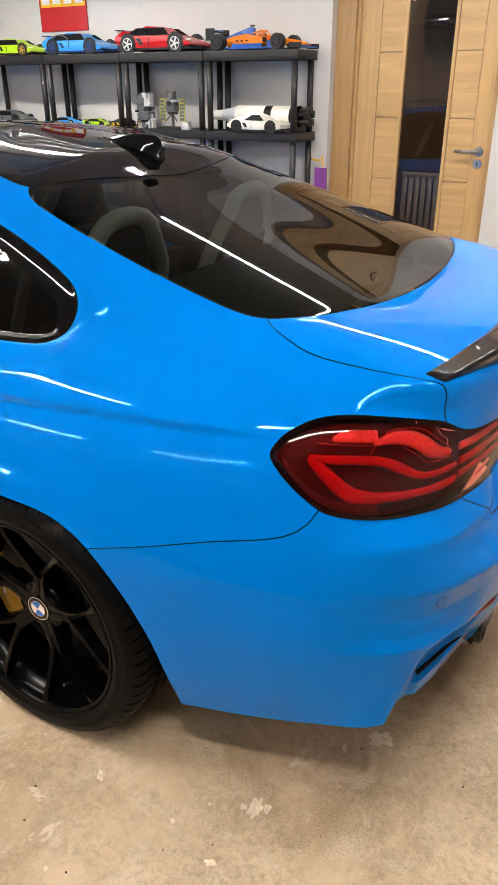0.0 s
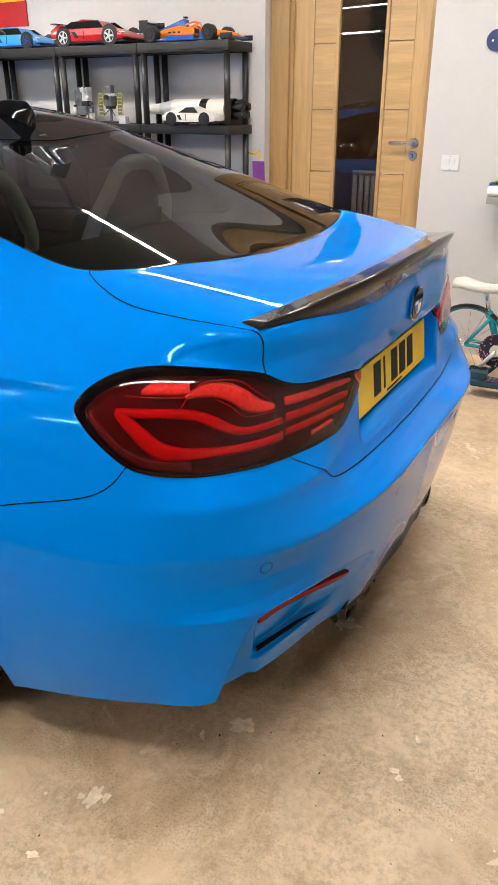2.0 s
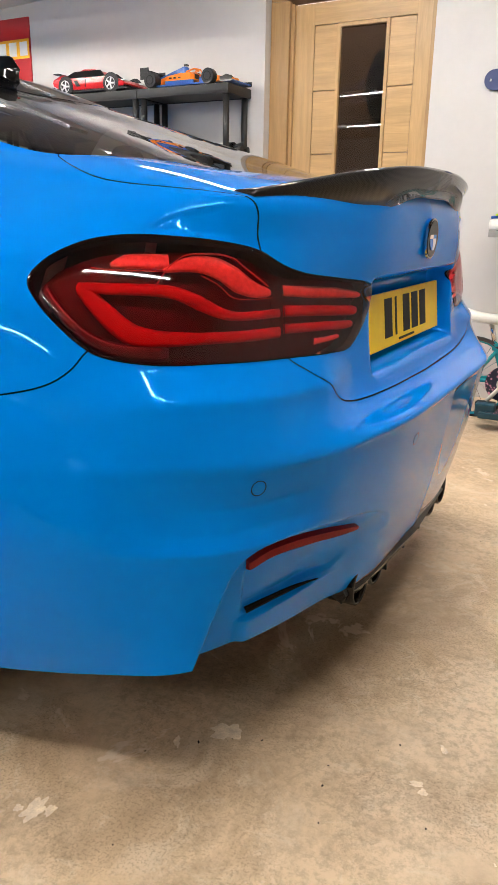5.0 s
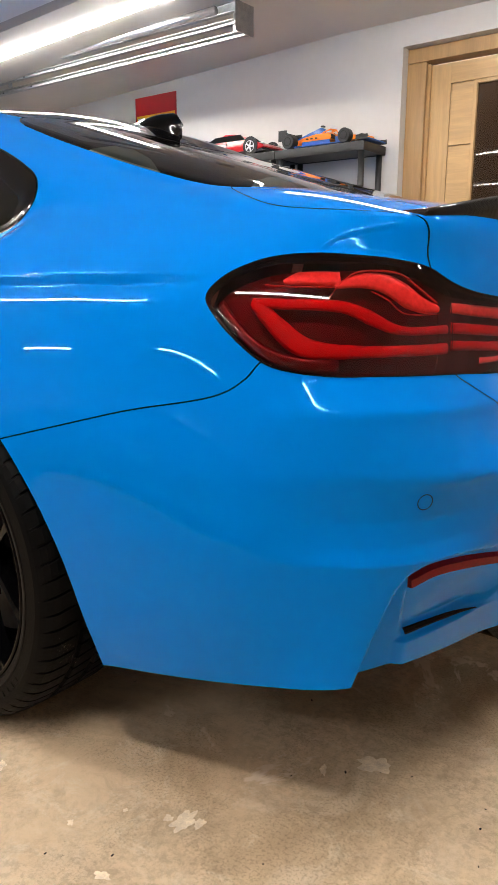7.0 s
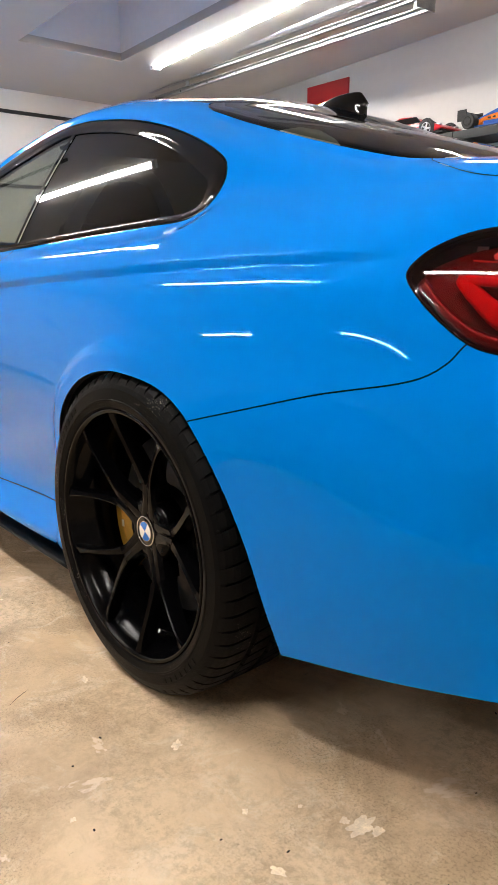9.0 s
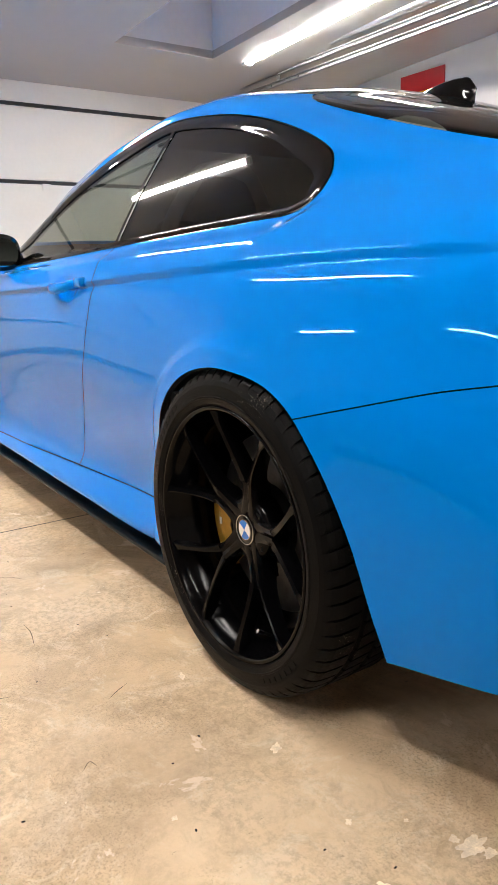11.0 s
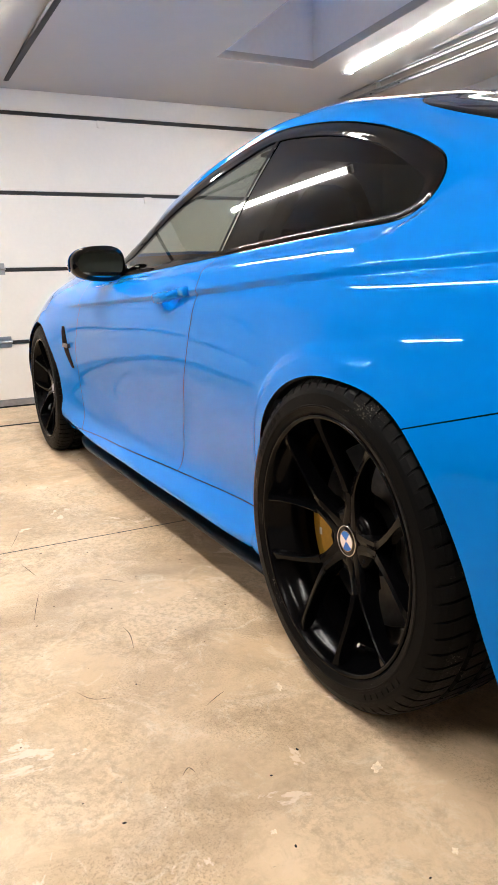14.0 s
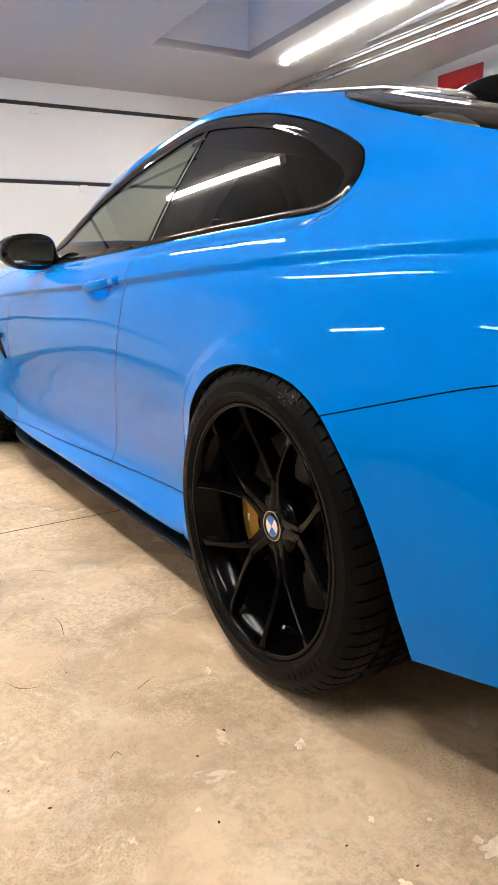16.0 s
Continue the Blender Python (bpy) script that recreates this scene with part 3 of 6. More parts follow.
    d1, d2 = signed(SCOOP, q), signed(POCKET, q)
    fade = 1 - step(.40, .70, q[:, 0]) * step(-.03, .03, .40 - z)
    push -= np.where(rear, (1 - .75 * step(.26, .60, q[:, 0]) * step(.36, .42, z)) * fade * .034 * (1 - step(-.010, .001, d1)), 0)
    push -= np.where(rear, .013 * (1 - step(-.010, .002, d2)) * (1 - step(.44, .56, q[:, 0])), 0)
    push += np.where(rear, .010 * step(.20, .23, q[:, 0]) * (1 - step(.40, .55, q[:, 0])) * step(.0, .006, .322 - z), 0)
    # the scoop behind the door handle
    far = ((x + .935) / .072) ** 2 + ((z - .812) / .036) ** 2
    push -= np.where(ay > .6, .014 * np.exp(-far**2 * 1.2), 0)
    push -= np.where((x > .55) & (z > .86), .0035 * (1 - step(-.006, .001, signed(QUARTER, q))) * (1 - step(.15, .225, q[:, 0])), 0)
    # the tail lamp's lens stands a little proud, with a rounded edge
    inset = np.clip(-np.where(x > .4, signed(LIGHT, q), .5) / .022, 0, 1)
    push += .0050 * (1 - (1 - inset) ** 2)
    # the bumper: a shelf under the lamp, an upright band, a shallow hollow below it, and a swell over the scoop
    face = np.interp(z, [.455, .474, .497, .535, .586, .594, .600, .664, .681, .688, .741], [.0, .001, -.010, -.015, -.005, .000, .004, .018, .0230, .0220, .0])
    push += np.where((x > .40) & (z < .745), face * step(-.16, .10, q[:, 0]) * (1 - step(.40, .56, q[:, 0]) * step(.60, .62, z)) * (1 - step(.28, .46, q[:, 0]) * step(.0, .004, .596 - z)), 0)
    g = (p + nn * push[:, None]).reshape(nu, nv, 3)
    well = (1 - step(.275, .30, np.abs(g[..., 1]))) * step(.662, .690, g[..., 2]) * (1 - step(.826, .842, g[..., 2])) * step(.7, .8, g[..., 0])
    g[..., 0] -= .058 * well
    g[:, :, 1] = np.minimum(g[:, :, 1], 0)
    nn = normals(g).reshape(-1, 3) * out
    i, j = np.meshgrid(np.arange(nu - 1), np.arange(nv - 1), indexing="ij")
    a, b, c, d = (i * nv + j).ravel(), ((i + 1) * nv + j).ravel(), ((i + 1) * nv + j + 1).ravel(), (i * nv + j + 1).ravel()
    tris = np.concatenate([np.stack([a, b, c], 1), np.stack([a, c, d], 1)])
    p = g.reshape(-1, 3)
    face = np.cross(p[tris[:, 1]] - p[tris[:, 0]], p[tris[:, 2]] - p[tris[:, 0]])
    if (face * nn[tris[:, 0]]).sum() < 0:
        tris = tris[:, ::-1]
    return np.c_[p, q], nn, tris


def cut(p, n, tris, f):
    """Split the triangles along the line where f is nought."""
    f = np.where(np.abs(f) < 1e-5, 1e-5, f)
    s = f[tris] > 0
    k = s.sum(1)
    mixed = (k == 1) | (k == 2)
    if not mixed.any():
        return p, n, tris
    m, sm = tris[mixed], s[mixed]
    lone = np.where(k[mixed][:, None] == 1, sm, ~sm).argmax(1)
    r = np.arange(len(m))
    a, b, c = m[r, lone], m[r, (lone + 1) % 3], m[r, (lone + 2) % 3]
    edges = np.concatenate([np.stack([a, b], 1), np.stack([a, c], 1)])
    edges.sort(axis=1)
    uniq, back = np.unique(edges, axis=0, return_inverse=True)
    back = back.reshape(-1)
    t = (f[uniq[:, 0]] / (f[uniq[:, 0]] - f[uniq[:, 1]]))[:, None]
    q = p[uniq[:, 0]] * (1 - t) + p[uniq[:, 1]] * t
    qn = n[uniq[:, 0]] * (1 - t) + n[uniq[:, 1]] * t
    qn /= np.maximum(np.linalg.norm(qn, axis=1, keepdims=True), 1e-9)
    ab, ac = back[: len(m)] + len(p), back[len(m) :] + len(p)
    extra = np.concatenate([np.stack([a, ab, ac], 1), np.stack([ab, b, c], 1), np.stack([ab, c, ac], 1)])
    return np.concatenate([p, q]), np.concatenate([n, qn]), np.concatenate([tris[~mixed], extra])


BOOT_EDGE = curve2([(.36, .50), (.394, .573), (.43, .594), (.466, .606), (.544, .621), (.653, .619), (.74, .609), (.817, .589), (.844, .582), (.872, .580), (.917, .582), (1.129, .575), (1.255, .48), (1.297, .264), (1.33, -.02)], 6)


def boot_side(p):
    q = p[:, 0] + .98 - p[:, 2]
    g = np.interp(q, BOOT_EDGE[:, 0], BOOT_EDGE[:, 1])
    return np.where(p[:, 0] > .38, np.abs(p[:, 1]) - g, .5)


def where(ok, f, other=.5):
    return np.where(ok, f, other)


FIELDS = {
    "arch_r": lambda p: where((np.abs(p[:, 1]) > .45) & (p[:, 2] < .8) & (np.abs(p[:, 0]) < .7), signed(ARCH_R, xz(p))),
    "arch_f": lambda p: where((np.abs(p[:, 1]) > .45) & (p[:, 2] < .8) & (p[:, 0] < -2.1), signed(ARCH_F, xz(p))),
    "dlo": lambda p: where((p[:, 2] > .86) & (np.abs(p[:, 1]) > .48) & (p[:, 0] > -2.0), signed(DLO, xz(p))),
    "rear_glass": lambda p: where((p[:, 2] > 1.0) & (p[:, 0] > -.7), signed(REAR_GLASS, xy(p))),
    "screen": lambda p: where((p[:, 2] > .95) & (p[:, 0] < -1.0), signed(SCREEN, xy(p))),
    "roof": lambda p: where(p[:, 2] > 1.2, signed(ROOF, xy(p))),
    "light": lambda p: where(p[:, 0] > .4, signed(LIGHT, wz(p))),
    "split": lambda p: p[:, 0] - np.abs(p[:, 1]) - np.interp(p[:, 2], [.73, .805, .858, .90], [.314, .318, .312, .262]),
    "door": lambda p: where((p[:, 2] < 1.0) & (np.abs(p[:, 1]) > .6), signed(DOOR, xz(p))),
    "boot": boot_side,
    "bumper": lambda p: where(p[:, 0] > .12, signed(BUMPER, wz(p))),
    "sill": lambda p: where((p[:, 0] > -2.5) & (p[:, 0] < -.2) & (p[:, 2] < .5), p[:, 2] - np.interp(p[:, 0], [-2.45, -1.4, -.7, -.35], [.203, .238, .267, .282])),
    "bonnet": lambda p: where((p[:, 0] < -1.9) & (p[:, 2] > .7), np.abs(p[:, 1]) - np.interp(p[:, 0], [-3.4, -3.1, -2.5, -1.95], [.50, .60, .67, .70])),
    "diffuser": lambda p: where((p[:, 0] > .8) & (np.abs(p[:, 1]) < .6), p[:, 2] - np.interp(np.abs(p[:, 1]), [0, .3, .40, .47, .6], [.262, .260, .252, .225, .19])),
    "pillar": lambda p: p[:, 0] - np.interp(p[:, 2], [.93, 1.1, 1.26], [-.760, -.766, -.772]),
}


def glass_edge(p):
    low = np.interp(p[:, 0], [-1.84, -1.0, -.36, 0], [.895, .916, .947, .968])
    inset = .013 + (.017 + .018 * (1 - step(-1.05, -.78, p[:, 0]))) * step(.02, .07, p[:, 2] - low) + .014 * step(-.25, -.02, p[:, 0]) * step(.01, .05, p[:, 2] - low)
    return FIELDS["dlo"](p) + inset


FIELDS["glass"] = glass_edge
GAP = 0.00116
CUTS = [("arch_r", 0), ("arch_f", 0), ("dlo", 0), ("dlo", .004), ("glass", 0), ("pillar", -.009), ("pillar", .009), ("rear_glass", 0), ("rear_glass", .003), ("screen", 0), ("roof", 0), ("roof", .004), ("light", 0), ("light", .0022), ("split", -GAP), ("split", GAP),
        ("door", -.0022), ("door", .0022), ("boot", -GAP), ("boot", GAP), ("bumper", -GAP), ("bumper", GAP), ("sill", -.0015), ("sill", .0015), ("bonnet", -GAP), ("bonnet", GAP), ("diffuser", 0)]
P, N, TRIS = shape()
SKIN, SKIN_N, SKIN_Q = P[:, :3].copy(), N.copy(), P[:, 3:].copy()
for name, level in CUTS:
    P, N, TRIS = cut(P, N, TRIS, FIELDS[name](P) - level)
MID = P[TRIS].mean(1)
M = {name: f(MID) for name, f in FIELDS.items()}
LABEL = np.full(len(TRIS), "body", dtype=object)
LABEL[M["bonnet"] < 0] = "bonnet"
LABEL[M["door"] < 0] = "door"
LABEL[(M["bumper"] < 0)] = "bumper"
LABEL[((M["boot"] < 0) | (MID[:, 2] < .745) & (MID[:, 0] > .85)) & (M["bumper"] > 0) & (MID[:, 0] > .38)] = "boot_lid"
for name in ("bonnet", "bumper"):
    LABEL[np.abs(M[name]) < GAP] = "gap"
LABEL[np.abs(M["door"]) < .0022] = "gap"
LABEL[(np.abs(M["boot"]) < GAP) & (MID[:, 2] > .745)] = "gap"
LABEL[M["sill"] < 0] = "sill"
LABEL[(np.abs(M["sill"]) < .0015)] = "gap"
LABEL[(np.abs(M["boot"]) < GAP) & (M["bumper"] < -GAP) & (MID[:, 0] > .6)] = "bumper"
LABEL[M["diffuser"] < 0] = "skirt"
LABEL[M["roof"] < .004] = "gap"
LABEL[M["roof"] < 0] = "roof"
LABEL[M["rear_glass"] < .003] = "gap"
LABEL[M["rear_glass"] < 0] = "rear_window"
LABEL[M["screen"] < 0] = "windscreen"
LABEL[M["dlo"] < .004] = "gap"
LABEL[M["dlo"] < 0] = "window_trim"
LABEL[(M["glass"] < 0) & (np.abs(M["pillar"]) > .009)] = "side_window"
LABEL[M["light"] < .0022] = "gap"
LABEL[M["light"] < 0] = np.where(M["split"][M["light"] < 0] < 0, "lens_outer", "lens_inner")
LABEL[(M["light"] < 0) & (np.abs(M["split"]) < GAP)] = "gap"
LABEL[(M["arch_r"] < 0) | (M["arch_f"] < 0)] = "none"


def skin_mesh(name, labels, material, parent, sides=(-1, 1), depth=0.0, label="", keep=None):
    """One panel of the skin as a mesh, on the left (-1), the right (1) or both, moved inwards by depth."""
    pick = np.isin(LABEL, labels) if keep is None else np.isin(LABEL, labels) & keep
    t = TRIS[pick]
    used, t = np.unique(t, return_inverse=True)
    t = t.reshape(-1, 3)
    p, n = P[used, :3] - N[used] * depth, N[used]
    ps, ns, ts = [], [], []
    for s in sides:
        flip = np.array([1, -s, 1])
        ts.append((t if s < 0 else t[:, ::-1]) + sum(len(q) for q in ps))
        ps.append(p * flip)
        ns.append(n * flip)
    me = bpy.data.meshes.new(name)
    me.from_pydata(np.concatenate(ps).tolist(), [], np.concatenate(ts).tolist())
    me.materials.append(material)
    me.shade_smooth()
    me.normals_split_custom_set_from_vertices(np.concatenate(ns).tolist())
    ob = new(name, me)
    ob.parent = parent
    return tagged(ob, label) if label else ob


REAR = SKIN[:, 0] > .3


def on_skin(w, z, depth=0.0, side=-1):
    """The point of the tail, and its normal, at the wrapped place (w, z)."""
    q = SKIN_Q[REAR] - (w, z)
    near = np.argsort((q**2).sum(1))[:12]
    a = np.c_[np.ones(12), q[near]]
    p = np.linalg.lstsq(a, SKIN[REAR][near], rcond=None)[0][0]
    n = SKIN_N[REAR][near].mean(0)
    n /= np.linalg.norm(n)
    p = p - n * depth
    return Vector((p[0], -side * p[1], p[2])), Vector((n[0], -side * n[1], n[2]))


def on_flank(x, z, depth=0.0, side=-1):
    ok = (np.abs(SKIN[:, 1]) > .3) & (SKIN[:, 0] < .5)
    q = SKIN[ok][:, [0, 2]] - (x, z)
    near = np.argsort((q**2).sum(1))[:12]
    p = np.linalg.lstsq(np.c_[np.ones(12), q[near]], SKIN[ok][near], rcond=None)[0][0]
    n = SKIN_N[ok][near].mean(0)
    n /= np.linalg.norm(n)
    p = p - n * depth
    return Vector((p[0], -side * p[1], p[2])), Vector((n[0], -side * n[1], n[2]))


car = tagged(empty("car"), "bright blue two-door coupe with black wheels, parked on the concrete", "car")
skin_mesh("body_shell", ["body"], PAINT, car, label="glossy bright blue painted wings and pillars")
skin_mesh("bonnet", ["bonnet"], PAINT, car)
skin_mesh("bumper", ["bumper"], PAINT, car, label="blue rear bumper with scooped corners")
skin_mesh("boot_lid", ["boot_lid"], PAINT, car)
skin_mesh("roof_panel", ["roof"], CARBON, car, label="gloss black roof panel")
skin_mesh("rear_window", ["rear_window"], GLASS, car, label="dark tinted rear window")
skin_mesh("windscreen", ["windscreen"], GLASS_CLEAR, car)
skin_mesh("shut_line", ["gap"], GAPBLACK, car, depth=.006, label="dark gaps between the panels")
skin_mesh("skirt", ["skirt"], SATIN, car, label="black lower apron")
for s in (-1, 1):
    skin_mesh("door", ["door"], PAINT, car, (s,))
    skin_mesh("sill", ["sill"], PAINT, car, (s,))
    skin_mesh("window_trim", ["window_trim"], BLACK, car, (s,), label="gloss black window surround")
    skin_mesh("quarter_window", ["side_window"], GLASS_DARK, car, (s,), keep=MID[:, 0] > -.77, depth=.003)
    skin_mesh("door_window", ["side_window"], GLASS_CLEAR, car, (s,), keep=MID[:, 0] <= -.77, depth=.003)
lining = skin_mesh("lining", ["body", "bonnet", "bumper", "boot_lid", "door", "sill", "gap", "roof", "window_trim"], LINING, car, depth=.014, label="dark inner lining")


# ---- shapes used by many things ----
def lathe(profile, axis_at, n=64, side=-1, bm=None):
    """Turn a profile of (radius, depth) round an axle along y at axis_at; depth grows towards the car's middle."""
    bm = bm or bmesh.new()
    cx, cy, cz = axis_at
    rings = []
    for i in range(n):
        a = 2 * math.pi * i / n
        rings.append([bm.verts.new((cx + r * math.sin(a), cy - side * d, cz + r * math.cos(a))) for r, d in profile])
    for i in range(n):
        for k in range(len(profile) - 1):
            q = (rings[i][k], rings[i][k + 1], rings[(i + 1) % n][k + 1], rings[(i + 1) % n][k])
            bm.faces.new(q if side < 0 else q[::-1])
    return bm


def tube(points, radius, n=8, bm=None, closed=False, flat=1.0):
    """A round bar along the points; radius may be a list."""
    bm = bm or bmesh.new()
    pts = [Vector(p) for p in points]
    radii = radius if isinstance(radius, (list, tuple)) else [radius] * len(pts)
    rings = []
    for i, p in enumerate(pts):
        d = (pts[min(i + 1, len(pts) - 1)] - pts[max(i - 1, 0)]).normalized()
        up = Vector((0, 0, 1)) if abs(d.z) < .95 else Vector((1, 0, 0))
        a = d.cross(up).normalized()
        b = a.cross(d)
        rings.append([bm.verts.new(p + (a * math.cos(t) + b * math.sin(t) * flat) * radii[i]) for t in [2 * math.pi * k / n for k in range(n)]])
    for i in range(len(rings) - 1):
        for k in range(n):
            bm.faces.new((rings[i][k], rings[i][(k + 1) % n], rings[i + 1][(k + 1) % n], rings[i + 1][k]))
    bm.faces.new(rings[0][::-1])
    bm.faces.new(rings[-1])
    bmesh.ops.recalc_face_normals(bm, faces=bm.faces)
    return bm


def loft(sections, bm=None, caps=True):
    """A closed skin through sections that have the same number of points."""
    bm = bm or bmesh.new()
    rings = [[bm.verts.new(p) for p in s] for s in sections]
    n = len(rings[0])
    for a, b in zip(rings, rings[1:]):
        for k in range(n):
            bm.faces.new((a[k], a[(k + 1) % n], b[(k + 1) % n], b[k]))
    if caps:
        bm.faces.new(rings[0][::-1])
        bm.faces.new(rings[-1])
    bmesh.ops.recalc_face_normals(bm, faces=bm.faces)
    return bm


def disc(center, normal, radius, thick, n=32, bm=None, bevel=0.0):
    bm = bm or bmesh.new()
    m = Matrix.Translation(center) @ Vector(normal).to_track_quat("Z", "Y").to_matrix().to_4x4()
    made = bmesh.ops.create_cone(bm, cap_ends=True, segments=n, radius1=radius, radius2=radius - bevel, depth=thick, matrix=m @ Matrix.Translation((0, 0, thick / 2)))
    return bm


# ---- tail lamps ----
def ribbon(path, half, depth, side, rise=.006, n=6):
    """A light guide: a bar of the given half height that follows a path of wrapped places."""
    pts = curve2(path, n)
    rows = []
    for i, (w, z) in enumerate(pts):
        d = pts[min(i + 1, len(pts) - 1)] - pts[max(i - 1, 0)]
        d = d / np.linalg.norm(d)
        wide = half if isinstance(half, float) else np.interp(i / (len(pts) - 1), np.linspace(0, 1, len(half)), half)
        h = wide * (0.75 if i == len(pts) - 1 else 1)
        row = []
        for k, up in ((-1, 0), (-.55, rise), (.55, rise), (1, 0)):
            p, nn = on_skin(w - d[1] * h * k, z + d[0] * h * k, depth - up, side)
            row.append(p)
        rows.append(row)
    return loft(rows)


for s in (-1, 1):
    lamp = skin_mesh("tail_lamp", ["lens_outer"], LENS, car, (s,), depth=-.003, label="smoked red tail lamp lens")
    skin_mesh("inner_lens", ["lens_inner"], LENS, lamp, (s,), depth=-.001)
    skin_mesh("housing", ["lens_outer", "lens_inner"], HOUSING, lamp, (s,), depth=.034, label="dark red lamp housing")
    bars = [
        ("light_guide", [(.311, .776), (.17, .776), (.108, .776), (.028, .777), (-.022, .783), (-.060, .803), (-.098, .832), (-.120, .849)], (.0085, .0085, .009, .012, .0165, .018, .0145, .009), GUIDE),
        ("light_guide", [(.311, .805), (.20, .8055), (.165, .811), (.12, .826), (.07, .8405), (0, .845), (-.06, .8455), (-.112, .848)], (.0065, .0065, .0085, .0115, .0095, .0085, .0085, .007), GUIDE),
        ("indicator", [(.052, .871), (.090, .879), (.130, .881), (.168, .874), (.206, .857), (.245, .843), (.288, .836)], (.003, .0095, .0135, .0165, .0185, .0125, .0060), GUIDE_TOP),
        ("indicator_edge", [(.034, .851), (.062, .874), (.098, .892), (.128, .8965), (.195, .8925), (.230, .873), (.283, .845)], .0011, GUIDE_EDGE),
        ("indicator_edge", [(.128, .8645), (.163, .851), (.192, .833), (.223, .8285), (.292, .8285)], .0010, GUIDE_EDGE),
        ("fog_strip", [(.066, .884), (.02, .8845), (-.02, .884), (-.052, .878)], (.0115, .0115, .0105, .004), GUIDE_TOP),
        ("strip_edge", [(.055, .8705), (.0, .8705), (-.06, .8715), (-.09, .8735)], .0009, GUIDE_EDGE),
        ("side_reflector", [(-.187, .843), (-.168, .820), (-.14, .795), (-.105, .774), (-.05, .760), (.05, .755)], .0115, GUIDE_DULL),
        ("inner_guide", [(.3225, .838), (.42, .8305), (.50, .8245), (.592, .815)], (.0085, .0105, .0105, .006), GUIDE_TOP),
        ("inner_guide", [(.3225, .807), (.42, .8005), (.50, .7945), (.580, .788)], .0085, GUIDE),
        ("inner_guide", [(.3225, .780), (.42, .775), (.50, .770), (.566, .765)], .0075, GUIDE),
        ("reversing_lamp", [(.42, .751), (.46, .750), (.51, .750)], .005, CLEAR_LAMP),
    ]
    for name, path, half, material in bars:
        part(name, ribbon(path, half, .015, s, .003), material, lamp, smooth=True)


for s in (-1, 1):
    # a black strip on the skin stands in for the slot's deep shade
    part("bumper_slot", ribbon([(.236, .3275), (.30, .3265), (.38, .3235), (.46, .3185)], (.0040, .0034, .0024, .0010), -.0005, s, .003), GAPBLACK, car, "black strip for the shade in the bumper's corner slot")
    part("reflector", ribbon([(.222, .4230), (.28, .4325), (.38, .4330), (.46, .4275), (.545, .4185)], (.0115, .0130, .0130, .0115, .0060), .003, s, .012), RED_PLASTIC, car, "narrow dark red reflector")

# ---- spoiler, fin, plate, badges, sensors ----
LIP = curve2([(0, .932, .99), (.1, .930, .99), (.2, .924, .989), (.33, .907, .985), (.48, .866, .978), (.56, .832, .973), (.60, .808, .969)], 6)


def lip(y):
    """The rear edge of the boot lid at a distance y from the middle."""
    a = abs(y)
    return np.interp(a, LIP[:, 0], LIP[:, 1]), np.interp(a, LIP[:, 0], LIP[:, 2])


rows = []
for y in np.linspace(-.577, .577, 61):
    x, z = lip(y)
    a = abs(y)
    h = .006 + .044 * (1 - (a / .602) ** 2.4)
    out = .024 - .016 * float(step(.30, .602, a))
    drop = .006 + .019 * float(step(.10, .27, a)) - .017 * float(step(.38, .60, a))
    deep = np.interp(a, [0, .4, .602], [.10, .085, .05])
    rows.append([(x - deep, y, z + .0035 + .004), (x - deep * .5, y, z + .006 + h * .35), (x + out * .4, y, z + h * .86), (x + out, y, z + h), (x + out + .003, y, z + h - .006), (x + out * .7, y, z + h * .5 - .004), (x + .010, y, z - drop), (x - .002, y, z - drop + .002), (x - deep, y, z - .004)])
spoiler = part("spoiler", loft(rows), CARBON_WEAVE, car, "carbon fibre lip spoiler on the boot", smooth=True)

rows = []
for t in np.linspace(0, 1, 22):
    x = -.425 + .225 * t
    base = np.interp(x, [-.425, -.2], [1.321, 1.268])
    top = base + .060 * math.sin(min(1, t * 1.12) * math.pi / 2) ** 1.3 + .004
    if t > .9:
        top = base + .063 - (t - .9) * .22
    half = .034 * math.sin(math.pi * min(max(.12 + t * .75, 0), 1)) * (1 - .35 * t)
    x1 = x + (.012 if t > .8 else 0)
    rows.append([(x, -half * 1.25, base - .012), (x, -half, base + .01), (x, -half * .55, base + (top - base) * .5), (x1, -.0045, top - .004), (x1, 0, top), (x1, .0045, top - .004), (x, half * .55, base + (top - base) * .5), (x, half, base + .01), (x, half * 1.25, base - .012)])
part("aerial_fin", loft(rows), BLACK, car, "gloss black shark fin aerial", smooth=True)

# The number plate: yellow, with plain bars where its characters stand.
plate = part("number_plate", box(-.004, .004, -.26, .26, -.0555, .0555, .002), PLATE, car, "yellow number plate with dark characters")
plate.matrix_basis = pose(.8965, 0, .747, 0, -6, 0)
for k, (y0, y1) in enumerate(((-.145, -.098), (-.077, -.066), (-.022, .025), (.040, .088), (.103, .150))):
    part("character", box(.004, .0048, y0, y1, -.036, .043), INK, plate)
part("dealer_line", box(.004, .0048, -.055, .055, -.049, -.044), INK, plate)

